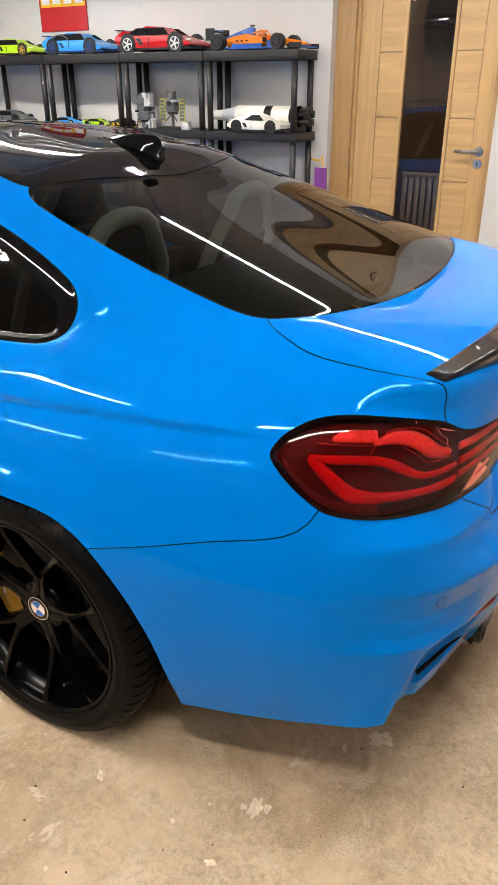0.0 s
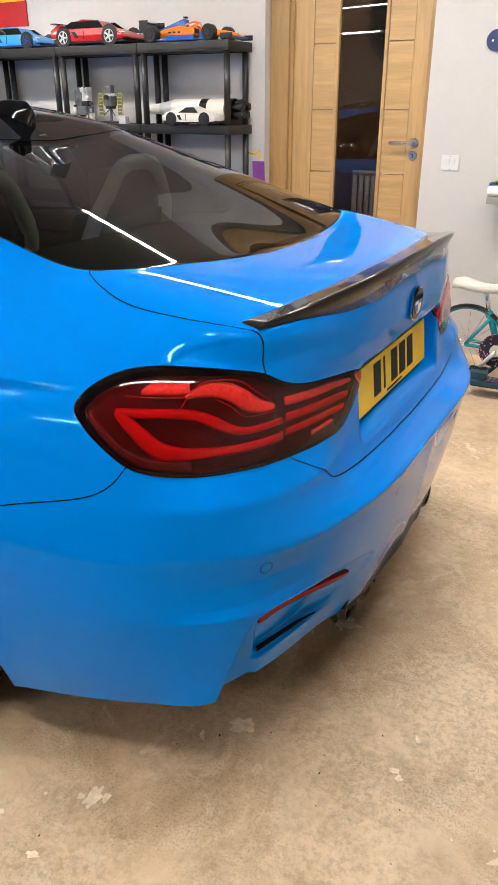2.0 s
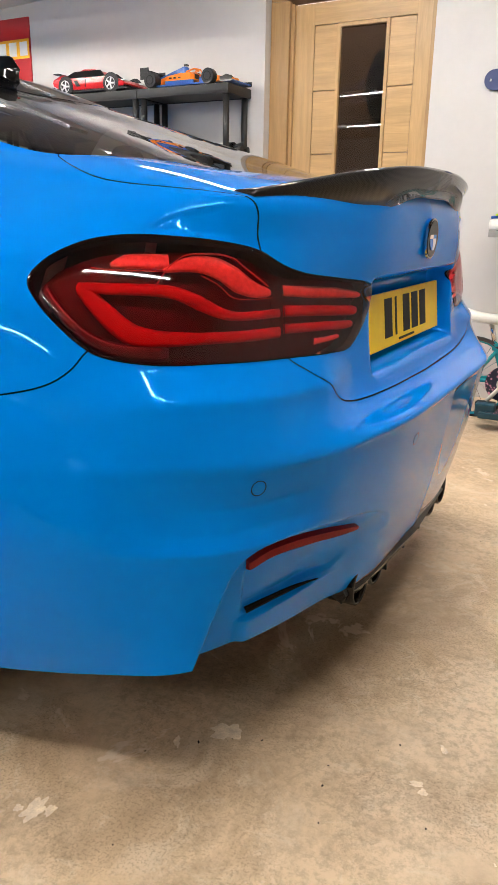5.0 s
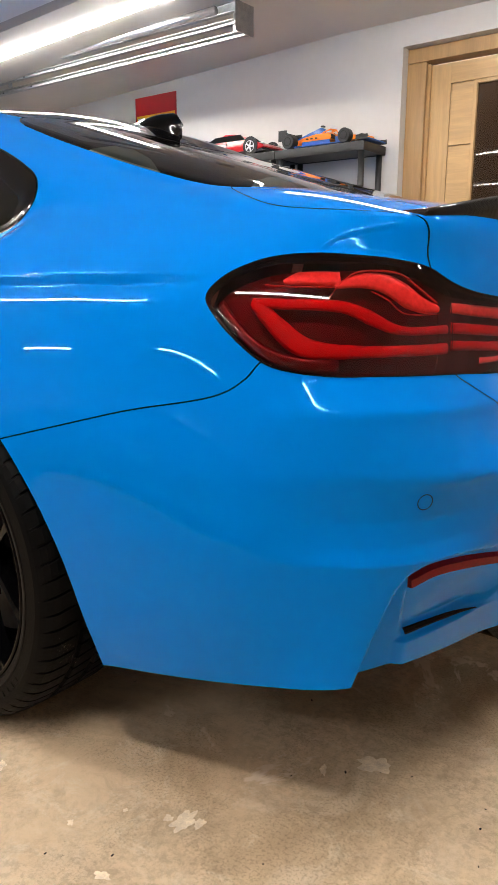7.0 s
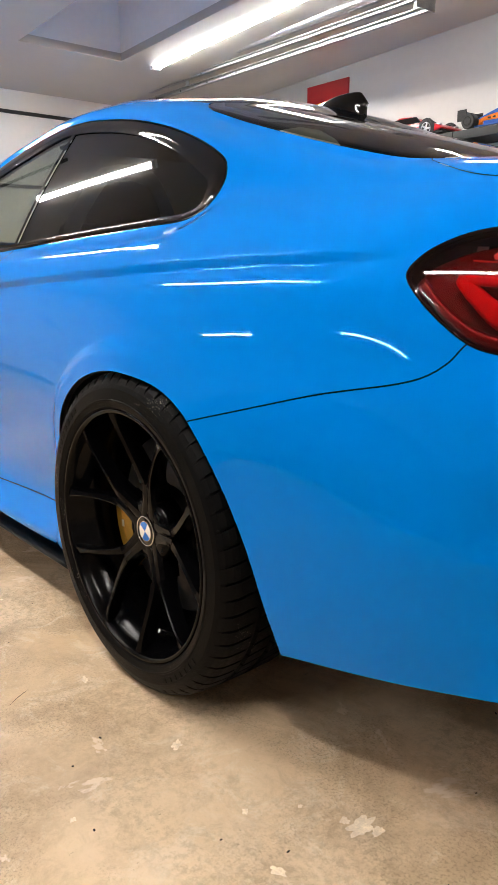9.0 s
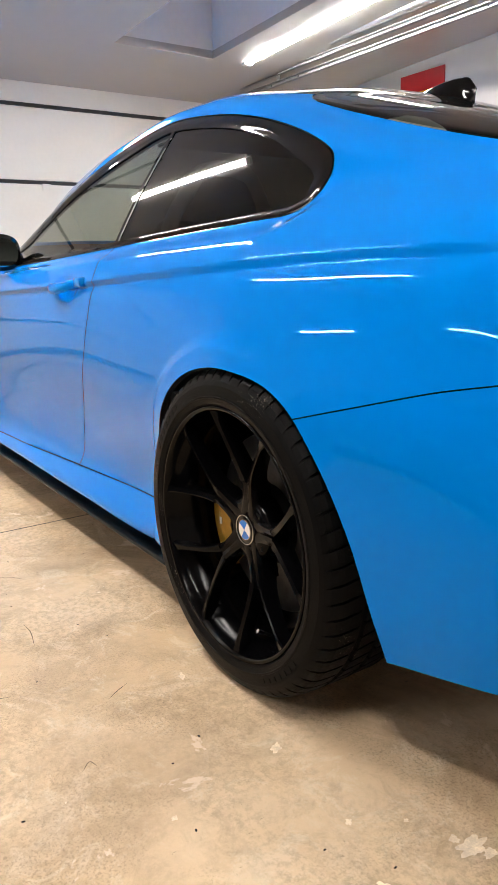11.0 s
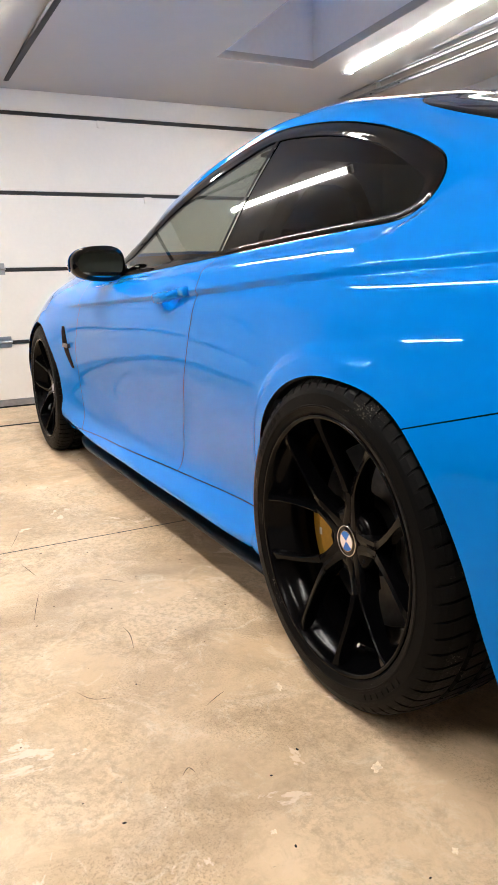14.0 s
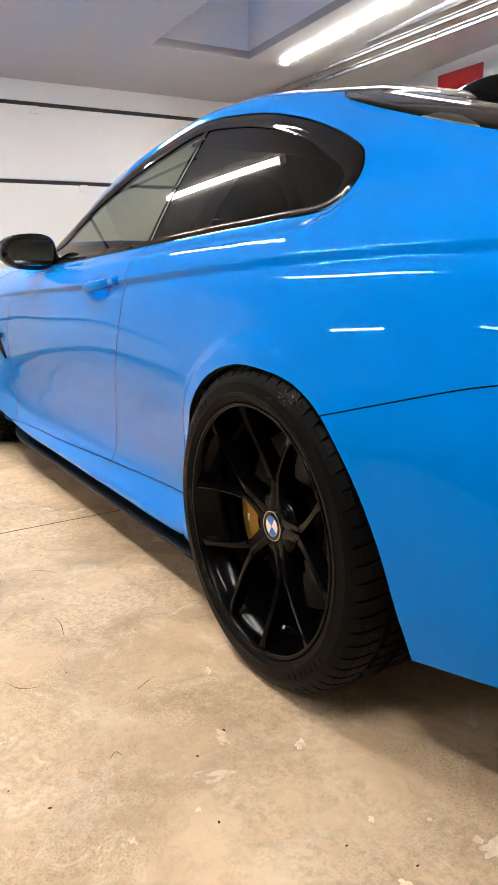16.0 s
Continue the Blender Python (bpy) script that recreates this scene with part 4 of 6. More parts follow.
boot_badge = part("badge", disc((.9395, 0, .906), (1, 0, -.05), .041, .005, 48), CHROME, car, "round badge with chrome rim")
part("badge_ring", disc((.9446, 0, .906), (1, 0, -.05), .037, .0012, 48), BLACK, boot_badge)
for k in range(4):
    bm = bmesh.new()
    a0 = k * math.pi / 2
    ring = [(.9462, .024 * math.sin(a0 + t), .906 + .024 * math.cos(a0 + t)) for t in np.linspace(0, math.pi / 2, 9)]
    bm.faces.new([bm.verts.new(q) for q in [(.9462, 0, .906), *ring]])
    part("badge_quarter", bm, (BADGE_BLUE, BADGE_WHITE)[k % 2], boot_badge)

for s in (-1, 1):
    for w, z in ((.22, .563), (.76, .545)):
        p, nn = on_skin(w, z, 0, s)
        bm = bmesh.new()
        bmesh.ops.create_circle(bm, segments=40, radius=.0130)
        inner = bmesh.ops.create_circle(bm, segments=40, radius=.0114)
        bmesh.ops.bridge_loops(bm, edges=bm.edges[:])
        bmesh.ops.transform(bm, matrix=Matrix.Translation(p + nn * .001) @ nn.to_track_quat("Z", "Y").to_matrix().to_4x4(), verts=bm.verts)
        sensor = part("parking_sensor", bm, GAPBLACK, car, "ring gap of a parking sensor")
        part("sensor_disc", disc(p - nn * .0005, nn, .0113, .0012, 32), PAINT, sensor)


# ---- lower tail: diffuser and tail pipes ----
rows = []
for y in np.linspace(-.37, .37, 33):
    a = abs(y)
    zt = np.interp(a, [0, .30, .40, .45], [.262, .260, .252, .236])
    zb = np.interp(a, [0, .2, .24, .40, .45], [.200, .200, .215, .228, .224])
    xr = np.interp(a, [0, .3, .42], [.962, .946, .918])
    rows.append([(xr - .03, y, zt + .004), (xr - .002, y, zt), (xr + .004, y, zt - .012), (xr - .004, y, zt - .03), (xr - .03, y, (zt + zb) / 2), (xr - .04, y, zb), (.75, y, zb - .004), (.75, y, zt - .002)])
part("diffuser", loft(rows), CARBON_WEAVE, car, "black carbon rear diffuser", smooth=False)
for y in (-.13, 0, .13):
    part("diffuser_fin", box(.80, .94, y - .004, y + .004, .198, .24, .001), SATIN, car)
for s in (-1, 1):
    for y in (.215, .315):
        bm = lathe([(.037, .14), (.037, -.002), (.040, -.005), (.044, -.002), (.0445, .004), (.044, .14)], (0, 0, 0), 40)
        bmesh.ops.transform(bm, matrix=pose(.940, s * y, .248, 0, 0, 90), verts=bm.verts)
        bmesh.ops.recalc_face_normals(bm, faces=bm.faces)
        pipe = part("tail_pipe", bm, BLACK, car, "black round tail pipe", smooth=True)
        part("pipe_bore", disc((.87, s * y, .248), (1, 0, 0), .037, .002), GAPBLACK, pipe)
part("underbody", box(-3.35, .70, -.60, .60, .185, .205, .008), SATIN, car)


# ---- wheels ----
def wheel(x, yo, side, turn, width=.275):
    """A wheel whose outer tyre wall is at y = side * yo."""
    R, rim = .341, .259
    hub = empty("wheel", x, side * yo, R - .008)
    hub.parent = car
    tagged(hub, "satin black ten-spoke wheel with a low-profile tyre")
    # tyre: wall, shoulder with cut grooves, tread
    prof = [(rim - .006, .020), (rim + .003, .010), (rim + .009, .0035), (rim + .020, 0), (rim + .0205, -.0012), (rim + .024, -.0012), (rim + .0245, 0), (rim + .046, .002), (R - .027, .0055), (R - .016, .012), (R - .008, .022), (R - .0035, .034), (R - .0005, .056), (R, .072), (R - .007, .074), (R - .007, .084), (R + .0005, .086), (R + .001, .126), (R - .007, .128), (R - .007, .139), (R + .001, .141), (R, .190), (R - .007, .192), (R - .007, .202), (R, .204), (R - .006, width - .03), (R - .022, width - .008), (rim + .02, width), (rim - .006, width - .02)]
    bm = bmesh.new()
    count, rings = 64, []
    for i in range(count):
        for f in (0, .02, .15, .17, .5):
            row = []
            for k, (r, d) in enumerate(prof):
                a = 2 * math.pi * (i + f - d * 7 * (d > .01)) / count
                if .02 <= f <= .15 and (9 <= k <= 12 or k in (16, 17, 20, 21)):
                    r -= .0065 if k > 9 else .003
                row.append(bm.verts.new((r * math.sin(a), -side * d, r * math.cos(a))))
            rings.append(row)
    n = len(rings)
    for i in range(n):
        for k in range(len(prof) - 1):
            q = (rings[i][k], rings[i][k + 1], rings[(i + 1) % n][k + 1], rings[(i + 1) % n][k])
            bm.faces.new(q if side < 0 else q[::-1])
    tyre = part("tyre", bm, RUBBER, hub, "black low-profile tyre with dusty tread")
    # raised maker's marks on the wall are plain bars
    for a0 in (-62, 128):
        for k in range(7):
            a = radians(a0 + k * 4.2)
            b = box(-.0065, .0065, -.0007, .0007, -.0055, .0055, .0005)
            bmesh.ops.transform(b, matrix=Matrix.Translation(((rim + .036) * math.sin(a), side * -.0005, (rim + .036) * math.cos(a))) @ Matrix.Rotation(a, 4, "Y"), verts=b.verts)
            part("wall_mark", b, RUBBER, tyre)
    rim_ob = part("rim", lathe([(rim - .004, .020), (rim + .003, .012), (rim + .005, .006), (rim + .002, .0035), (rim - .003, .005), (rim - .006, .010), (rim - .008, .022), (rim - .013, .034), (rim - .024, .046), (rim - .030, .09), (rim - .034, .15), (rim - .02, .24), (rim - .004, .252)], (0, 0, 0), 96, side), WHEEL, hub, "satin black rim", smooth=True)
    # five spokes, each forking into two ridged arms that flare where they meet the rim
    inw = Vector((0, -side, 0))

    def at(r, a):
        return Vector((r * math.sin(a), 0, r * math.cos(a)))

    def dish(r):
        return float(np.interp(r, [.03, .06, .10, .16, .22, .25], [.056, .053, .047, .031, .016, .010]))

    def crisp(ob):
        ob.data.shade_smooth()
        ob.data.set_sharp_from_angle(angle=radians(26))

    for k in range(5):
        a0 = radians(turn + 72 * k)
        er, et = at(1, a0), Vector((math.cos(a0), 0, -math.sin(a0)))
        rows = []
        for r, wd in ((.028, .030), (.045, .0255), (.062, .0225), (.080, .0210), (.096, .0210), (.108, .0225)):
            c, d = er * r, dish(r)
            rows.append([c - et * wd + inw * (d + .012), c - et * wd * .80 + inw * (d + .0015), c - et * wd * .40 + inw * d, c + inw * (d + .0028), c + et * wd * .40 + inw * d, c + et * wd * .80 + inw * (d + .0015), c + et * wd + inw * (d + .012), c + et * wd * .8 + inw * (d + .05), c - et * wd * .8 + inw * (d + .05)])
        crisp(part("spoke_root", loft(rows), WHEEL, rim_ob))
        for half in (-1, 1):
            tip = at(rim - .004, a0 + half * radians(20.5))
            p0, p1 = er * .108 + et * (half * .0113), er * .140 + et * (half * .0190)
            rows = []
            for t in (0, .06, .13, .22, .33, .45, .58, .70, .80, .88, .94, 1):
                c = p0 * (1 - t) ** 2 + p1 * (2 * t * (1 - t)) + tip * t * t
                way = (p1 - p0) * (1 - t) + (tip - p1) * t
                way.normalize()
                across = Vector((way.z, 0, -way.x)) * half
                d = dish(c.length)
                w_in = float(np.interp(t, [0, .15, .4, .8, .92, 1], [.0112, .0090, .0070, .0062, .0085, .0170]))
                w_out = float(np.interp(t, [0, .15, .4, .8, .92, 1], [.0112, .0100, .0082, .0068, .0080, .0130]))
                th = float(np.interp(t, [0, .5, 1], [.045, .036, .030]))
                rows.append([c - across * w_in + inw * (d + .010), c - across * w_in * .70 + inw * (d + .0020), c + across * w_out * .55 + inw * (d - .0006), c + across * w_out * .86 + inw * (d + .0010), c + across * w_out + inw * (d + .012), c + across * w_out * .75 + inw * (d + th), c - across * w_in * .75 + inw * (d + th)])
            crisp(part("spoke", loft(rows), WHEEL, rim_ob))
    part("centre", lathe([(.0, .060), (.034, .060), (.0345, .057), (.047, .057), (.062, .060), (.070, .066), (.074, .08), (.07, .12), (.0, .12)], (0, 0, 0), 64, side), WHEEL, rim_ob, smooth=True)
    cap = part("hub_cap", lathe([(0, .0545), (.030, .0545), (.032, .0555), (.034, .060)], (0, 0, 0), 48, side), BLACK, hub, "round hub cap badge", smooth=True)
    for q in range(4):
        b = bmesh.new()
        ring = [(.0205 * math.sin(q * math.pi / 2 + t + .55), side * -.0535, .0205 * math.cos(q * math.pi / 2 + t + .55)) for t in np.linspace(0, math.pi / 2, 9)]
        b.faces.new([b.verts.new(v) for v in [(0, side * -.0535, 0), *ring]])
        part("badge_quarter", b, (BADGE_WHITE, BADGE_BLUE)[q % 2], cap)
    part("badge_rim", lathe([(.0300, .0544), (.0309, .0530), (.032, .0544)], (0, 0, 0), 48, side), CHROME, cap, smooth=True)
    part("badge_inner_rim", lathe([(.0203, .0540), (.0210, .0532), (.0217, .0542)], (0, 0, 0), 48, side), CHROME, cap, smooth=True)
    for k in range(5):
        a = radians(turn + 36 + 72 * k)
        part("wheel_bolt", disc((.055 * math.sin(a), side * -.066, .055 * math.cos(a)), (0, side, 0), .0085, .007, 6), GAPBLACK, rim_ob)
    va = radians(158)
    valve = part("valve", tube([(.222 * math.sin(va), side * -.062, .222 * math.cos(va)), (.205 * math.sin(va), side * -.034, .205 * math.cos(va))], .0036), GAPBLACK, rim_ob)
    part("valve_cap", tube([(.210 * math.sin(va), side * -.041, .210 * math.cos(va)), (.203 * math.sin(va), side * -.030, .203 * math.cos(va))], .0047), CHROME, valve)
    part("brake_disc", lathe([(.085, .125), (.188, .125), (.191, .128), (.191, .15), (.188, .153), (.085, .153)], (0, 0, 0), 72, side), DISC, hub, "dark steel brake disc", smooth=True)
    part("disc_bell", lathe([(.0, .11), (.07, .11), (.085, .118), (.088, .15)], (0, 0, 0), 48, side), GAPBLACK, hub, smooth=True)
    b = loft([[(.205 * math.sin(a), side * -.105, .205 * math.cos(a)), (.165 * math.sin(a), side * -.095, .165 * math.cos(a)), (.120 * math.sin(a), side * -.105, .120 * math.cos(a)), (.120 * math.sin(a), side * -.17, .120 * math.cos(a)), (.205 * math.sin(a), side * -.17, .205 * math.cos(a))] for a in np.linspace(radians(-76), radians(-134), 9)])
    cal = part("brake_caliper", b, GOLD, hub, "gold painted brake caliper")
    part("caliper_mark", box(-.163, -.155, side * -.0945 - .0008, side * -.0945 + .0008, -.040, -.024), BADGE_WHITE, cal)
    part("hub_carrier", disc((0, side * -.155, 0), (0, -side, 0), .20, .02, 48), GAPBLACK, hub)
    return hub


for s in (-1, 1):
    wheel(0, .938, s, 11)
    wheel(-2.812, .908, s, 34, .255)
    for x, arch in ((0, ARCH_R), (-2.812, ARCH_F)):
        # the dark tub inside each wheel opening
        rows = [[(px * 1.0, s * y, pz) for px, pz in arch[::3] if pz > .20] for y in (.845, .84, .55)]
        bm = bmesh.new()
        vs = [[bm.verts.new(q) for q in r] for r in rows]
        for a, b in zip(vs, vs[1:]):
            for k in range(len(a) - 1):
                bm.faces.new((a[k], a[k + 1], b[k + 1], b[k]))
        bm.faces.new(vs[-1])
        part("wheel_tub", bm, GAPBLACK, car)

# ---- flank details: handle, mirror, vent, blade ----
for s in (-1, 1):
    rows = []
    for t in np.linspace(0, 1, 15):
        x = -1.045 + .205 * t
        z = .815 + .012 * t
        off = .004 + .034 * math.sin(math.pi * t) ** .45
        p, nn = on_flank(x, z, 0, s)
        off += .012 * math.exp(-((x + .935) / .072) ** 4 * 1.2)
        hh = .012 + .005 * math.sin(math.pi * t)
        up = Vector((0, 0, 1))
        rows.append([p + nn * (off - .012) - up * hh, p + nn * (off - .002) - up * hh * .7, p + nn * off, p + nn * (off - .002) + up * hh * .7, p + nn * (off - .012) + up * hh])
    handle = part("door_handle", loft(rows), PAINT, car, "blue pull handle in a scooped recess", smooth=True)
    p, nn = on_flank(-.80, .832, 0, s)
    part("lock_cover", box(p.x - .036, p.x + .018, p.y - .016, p.y + .016, .819, .846, .011), PAINT, handle, smooth=True)
    # vent behind the front wheel
    rows = []
    for t in np.linspace(0, 1, 16):
        z = .680 - .194 * t
        x = -2.306 - .010 * math.sin(math.pi * t) + .050 * t ** 1.8
        hw = .006 + .030 * math.sin(math.pi * min(.999, .05 + t * .93)) ** .5 * (1 - .25 * t)
        a, na = on_flank(x - hw, z, -.002, s)
        b, nb = on_flank(x + hw, z, -.002, s)
        rows.append([a, b, b - nb * .012, a - na * .012])
    vent = part("wing_vent", loft(rows), GAPBLACK, car, "curved black vent behind the front wheel")
    p, nn = on_flank(-2.285, .59, -.003, s)
    part("vent_bar", box(p.x - .045, p.x + .052, p.y - .008, p.y + .008, .582, .603, .003), CHROME_DARK, vent, "dark chrome bar across the vent")
    # black blade along the sill
    rows = []
    for t in np.linspace(0, 1, 24):
        x = -2.36 + 2.015 * t
        z = .133 + .002 * t
        y = .882 + .004 * t - .05 * (1 - min(1, t * 6)) ** 2
        rows.append([(x, s * (y - .11), z + .014), (x, s * (y - .005), z + .004), (x, s * y, z - .001), (x, s * (y - .004), z - .007), (x, s * (y - .11), z - .004)])
    part("sill_blade", loft(rows), SATIN, car, "black splitter blade under the sill", smooth=True)
    # mirror: shell, glass and stalk
    at = Matrix.Translation((-1.60, s * .897, .938)) @ Matrix.Rotation(radians(-12 * s), 4, "Z")
    rows = []
    for t, k in ((0, .30), (.12, .62), (.3, .84), (.6, .97), (.88, 1.0), (1, .96)):
        ring = []
        for a in np.linspace(0, 2 * math.pi, 28, endpoint=False):
            cy, cz = math.cos(a), math.sin(a)
            ring.append(at @ Vector((-.115 + .125 * t, .108 * k * math.copysign(abs(cy) ** .72, cy), .066 * k * math.copysign(abs(cz) ** .78, cz) * (1 - .14 * cy * s))))
        rows.append(ring)
    mirror = part("door_mirror", loft(rows), BLACK, car, "gloss black door mirror", smooth=True)
    bm = bmesh.new()
    bm.faces.new([bm.verts.new(at @ Vector((.0125, .093 * math.copysign(abs(math.cos(a)) ** .72, math.cos(a)), .050 * math.copysign(abs(math.sin(a)) ** .78, math.sin(a)) * (1 - .14 * math.cos(a) * s)))) for a in np.linspace(0, 2 * math.pi, 28, endpoint=False)])
    bmesh.ops.recalc_face_normals(bm, faces=bm.faces)
    part("mirror_glass", bm, MIRROR, mirror)
    part("mirror_stalk", tube([(-1.635, s * .835, .915), (-1.65, s * .79, .912), (-1.66, s * .74, .918)], [.034, .032, .046], 12, flat=.6), BLACK, mirror, smooth=True)
    ring_rows = [[q.lerp(at @ Vector((-.06, 0, .03)), -.03) for q in r] for r in rows[1:4]]
    bm = bmesh.new()
    vs = [[bm.verts.new(q) for q in r if (at.inverted() @ q).z > -.030] for r in ring_rows]
    for r0, r1 in zip(vs, vs[1:]):
        for k in range(min(len(r0), len(r1)) - 1):
            bm.faces.new((r0[k], r0[k + 1], r1[k + 1], r1[k]))
    bmesh.ops.recalc_face_normals(bm, faces=bm.faces)
    part("mirror_cap", bm, PAINT, mirror, smooth=True)


# ---- inside the car ----
def car_seat(x, y, wide, name="car_seat"):
    seat = part(name, loft([[(x - .50, y - wide, .48), (x - .50, y + wide, .48), (x - .50, y + wide, .36), (x - .50, y - wide, .36)], [(x, y - wide, .46), (x, y + wide, .46), (x, y + wide, .34), (x, y - wide, .34)]]), LEATHER, car, "grey leather seat")
    rows = []
    for t in np.linspace(0, 1, 9):
        z = .45 + .56 * t
        xx = x + .02 + .20 * t
        hw = wide * (1 - .25 * t * t)
        rows.append([(xx - .07, y - hw * .8, z), (xx - .05, y - hw, z), (xx + .04, y - hw * .95, z), (xx + .06, y, z), (xx + .04, y + hw * .95, z), (xx - .05, y + hw, z), (xx - .07, y + hw * .8, z), (xx - .04, y, z)])
    part("seat_back", loft(rows), LEATHER, seat, smooth=True)
    part("head_rest", box(x + .18, x + .28, y - .13, y + .13, 1.0, 1.15, .035), LEATHER, seat, smooth=True)
    # the pale rim that runs up one side, over the head and down the other
    rim = [(x + .06 + .2 * t, y - wide * (1 - .25 * t * t), .45 + .56 * t) for t in np.linspace(.2, 1, 7)] + [(x + .28, y - .135, 1.09), (x + .29, y - .08, 1.155), (x + .29, y + .08, 1.155), (x + .28, y + .135, 1.09)] + [(x + .06 + .2 * t, y + wide * (1 - .25 * t * t), .45 + .56 * t) for t in np.linspace(1, .2, 7)]
    part("seat_rim", tube(curve2(rim, 3), .024, 10), LEATHER_LIGHT, seat, "pale grey seat rim", smooth=True)


for s in (-1, 1):
    car_seat(-1.15, s * .36, .24)
    car_seat(-.38, s * .33, .25)
part("parcel_shelf", box(-.12, .42, -.52, .52, .93, .96, .01), LINING, car)
part("dashboard", box(-2.0, -1.72, -.66, .66, .70, .93, .05), LINING, car)
part("cabin_floor", box(-2.2, .5, -.70, .70, .25, .29), LINING, car)
part("roof_lining", box(-1.15, -.32, -.44, .44, 1.265, 1.275), LINING, car)

# a second car in the next bay, which the paint mirrors
other = copy_thing(car, pose(.30, -3.62, 0))
tagged(other, "dark grey two-door coupe with silver wheels parked in the next bay", "car")
for ob in other.children_recursive:
    if ob.type == "MESH" and ob.data.materials and ob.data.materials[0] == PAINT:
        ob.material_slots[0].link = "OBJECT"
        ob.material_slots[0].material = GREY_PAINT
    elif ob.type == "MESH" and ob.data.materials and ob.data.materials[0] == WHEEL:
        ob.material_slots[0].link = "OBJECT"
        ob.material_slots[0].material = SILVER


# ---- the garage ----
WALL_Y, DOOR_X, CEIL = 2.56, -4.45, 2.388
WEST, EAST, SOUTH = -4.7, 4.2, -5.7
OPEN0, OPEN1, OPEN_TOP = -.795, .185, 2.195


def ceil_z(x):
    return np.interp(x, [DOOR_X, -1.2], [2.262, CEIL])


tagged(part("floor", box(WEST, EAST, SOUTH, WALL_Y + 1.6, -.12, 0), CONCRETE), "bare stained concrete floor with scuffs", "floor", kind="structure")
tagged(part("floor_joint", box(-1.2525, -1.2475, SOUTH, -.3, -.002, .0006), SEAL), "thin saw cut across the concrete floor", "floor joint", kind="structure")
# the ceiling drops towards the garage door and has an open well
W0, W1, V0, V1 = -3.40, -1.25, .466, 1.187
bm = bmesh.new()
xs, ys = [WEST, W0, W1, -1.2, EAST], [SOUTH, V0, V1, WALL_Y + .1]
for x0, x1 in zip(xs, xs[1:]):
    for y0, y1 in zip(ys, ys[1:]):
        if (x0, y0) != (W0, V0):
            low = [bm.verts.new((x, y, ceil_z(x))) for x, y in ((x0, y0), (x0, y1), (x1, y1), (x1, y0))]
            bm.faces.new(low)
bmesh.ops.remove_doubles(bm, verts=bm.verts, dist=.0005)
bmesh.ops.recalc_face_normals(bm, faces=bm.faces)
bmesh.ops.solidify(bm, geom=bm.faces[:], thickness=.05)
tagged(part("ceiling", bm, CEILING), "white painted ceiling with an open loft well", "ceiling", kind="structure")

bm = bmesh.new()
for x0, y0, x1, y1 in ((W0, V0, W1, V0), (W1, V0, W1, V1), (W1, V1, W0, V1), (W0, V1, W0, V0)):
    bm.faces.new([bm.verts.new(v) for v in ((x0, y0, ceil_z(x0)), (x1, y1, ceil_z(x1)), (x1, y1, 2.68), (x0, y0, 2.68))])
bm.faces.new([bm.verts.new(v) for v in ((W0, V0, 2.68), (W0, V1, 2.68), (W1, V1, 2.68), (W1, V0, 2.68))])
bmesh.ops.remove_doubles(bm, verts=bm.verts, dist=.0005)
# much whiter than the ceiling, so that the poorly lit well looks brighter
tagged(part("loft_well", bm, FILL_WHITE), "sides of the loft well, extra white to look lit", "loft well", kind="structure")

# the long wall with the doorway in it
wall = box(WEST, OPEN0, WALL_Y, WALL_Y + .18, 0, CEIL + .02)
box(OPEN1, EAST, WALL_Y, WALL_Y + .18, 0, CEIL + .02, bm=wall)
box(OPEN0, OPEN1, WALL_Y, WALL_Y + .18, OPEN_TOP, CEIL + .02, bm=wall)
tagged(part("wall_north", wall, WHITEWALL), "smooth white plaster wall with a doorway", "wall", kind="structure")
tagged(part("wall_south", box(WEST, EAST, SOUTH - .15, SOUTH, 0, CEIL + .02), WHITEWALL), "plain white plaster wall", "wall", kind="structure")
# the end wall is out of view; its whiter colour brightens the car's tail
tagged(part("wall_east", box(EAST, EAST + .15, SOUTH - .15, WALL_Y + .18, 0, CEIL + .02), FILL_WHITE), "unseen end wall, extra white to bounce light", "wall", kind="structure")
back = box(WEST - .1, WEST, SOUTH - .15, WALL_Y + .18, 0, CEIL)
tagged(part("wall_west", back, WHITEWALL), "white wall round the garage door", "wall", kind="structure")
tagged(part("jamb_1", box(WEST, DOOR_X + .02, 1.72, WALL_Y, 0, 2.26), WHITEWALL), "white pier beside the garage door", "wall", kind="structure")
tagged(part("jamb_2", box(WEST, DOOR_X + .02, SOUTH, -3.6, 0, 2.26), WHITEWALL), "white pier beside the garage door", "wall", kind="structure")

# the sectional door: five leaves with dark seals between them
gate = tagged(empty("garage_door", DOOR_X, 0, 0), "closed white sectional garage door with black seals", "garage door", kind="structure")
edges = (.055, .488, 1.008, 1.54, 2.075, 2.262)
for k, (z0, z1) in enumerate(zip(edges, edges[1:])):
    part("leaf", box(-.05, 0, -3.6, 1.715, z0 + .004, z1 - .024 if k < 4 else z1, .004), DOORPANEL, gate)
    if k < 4:
        part("seal", box(-.045, .006, -3.6, 1.715, z1 - .022, z1 + .002, .003), SEAL, gate)
part("bottom_rail", box(-.05, .008, -3.6, 1.715, .012, .056, .003), ALU_DULL, gate)
part("bottom_seal", box(-.04, .004, -3.6, 1.715, 0, .013), SEAL, gate)
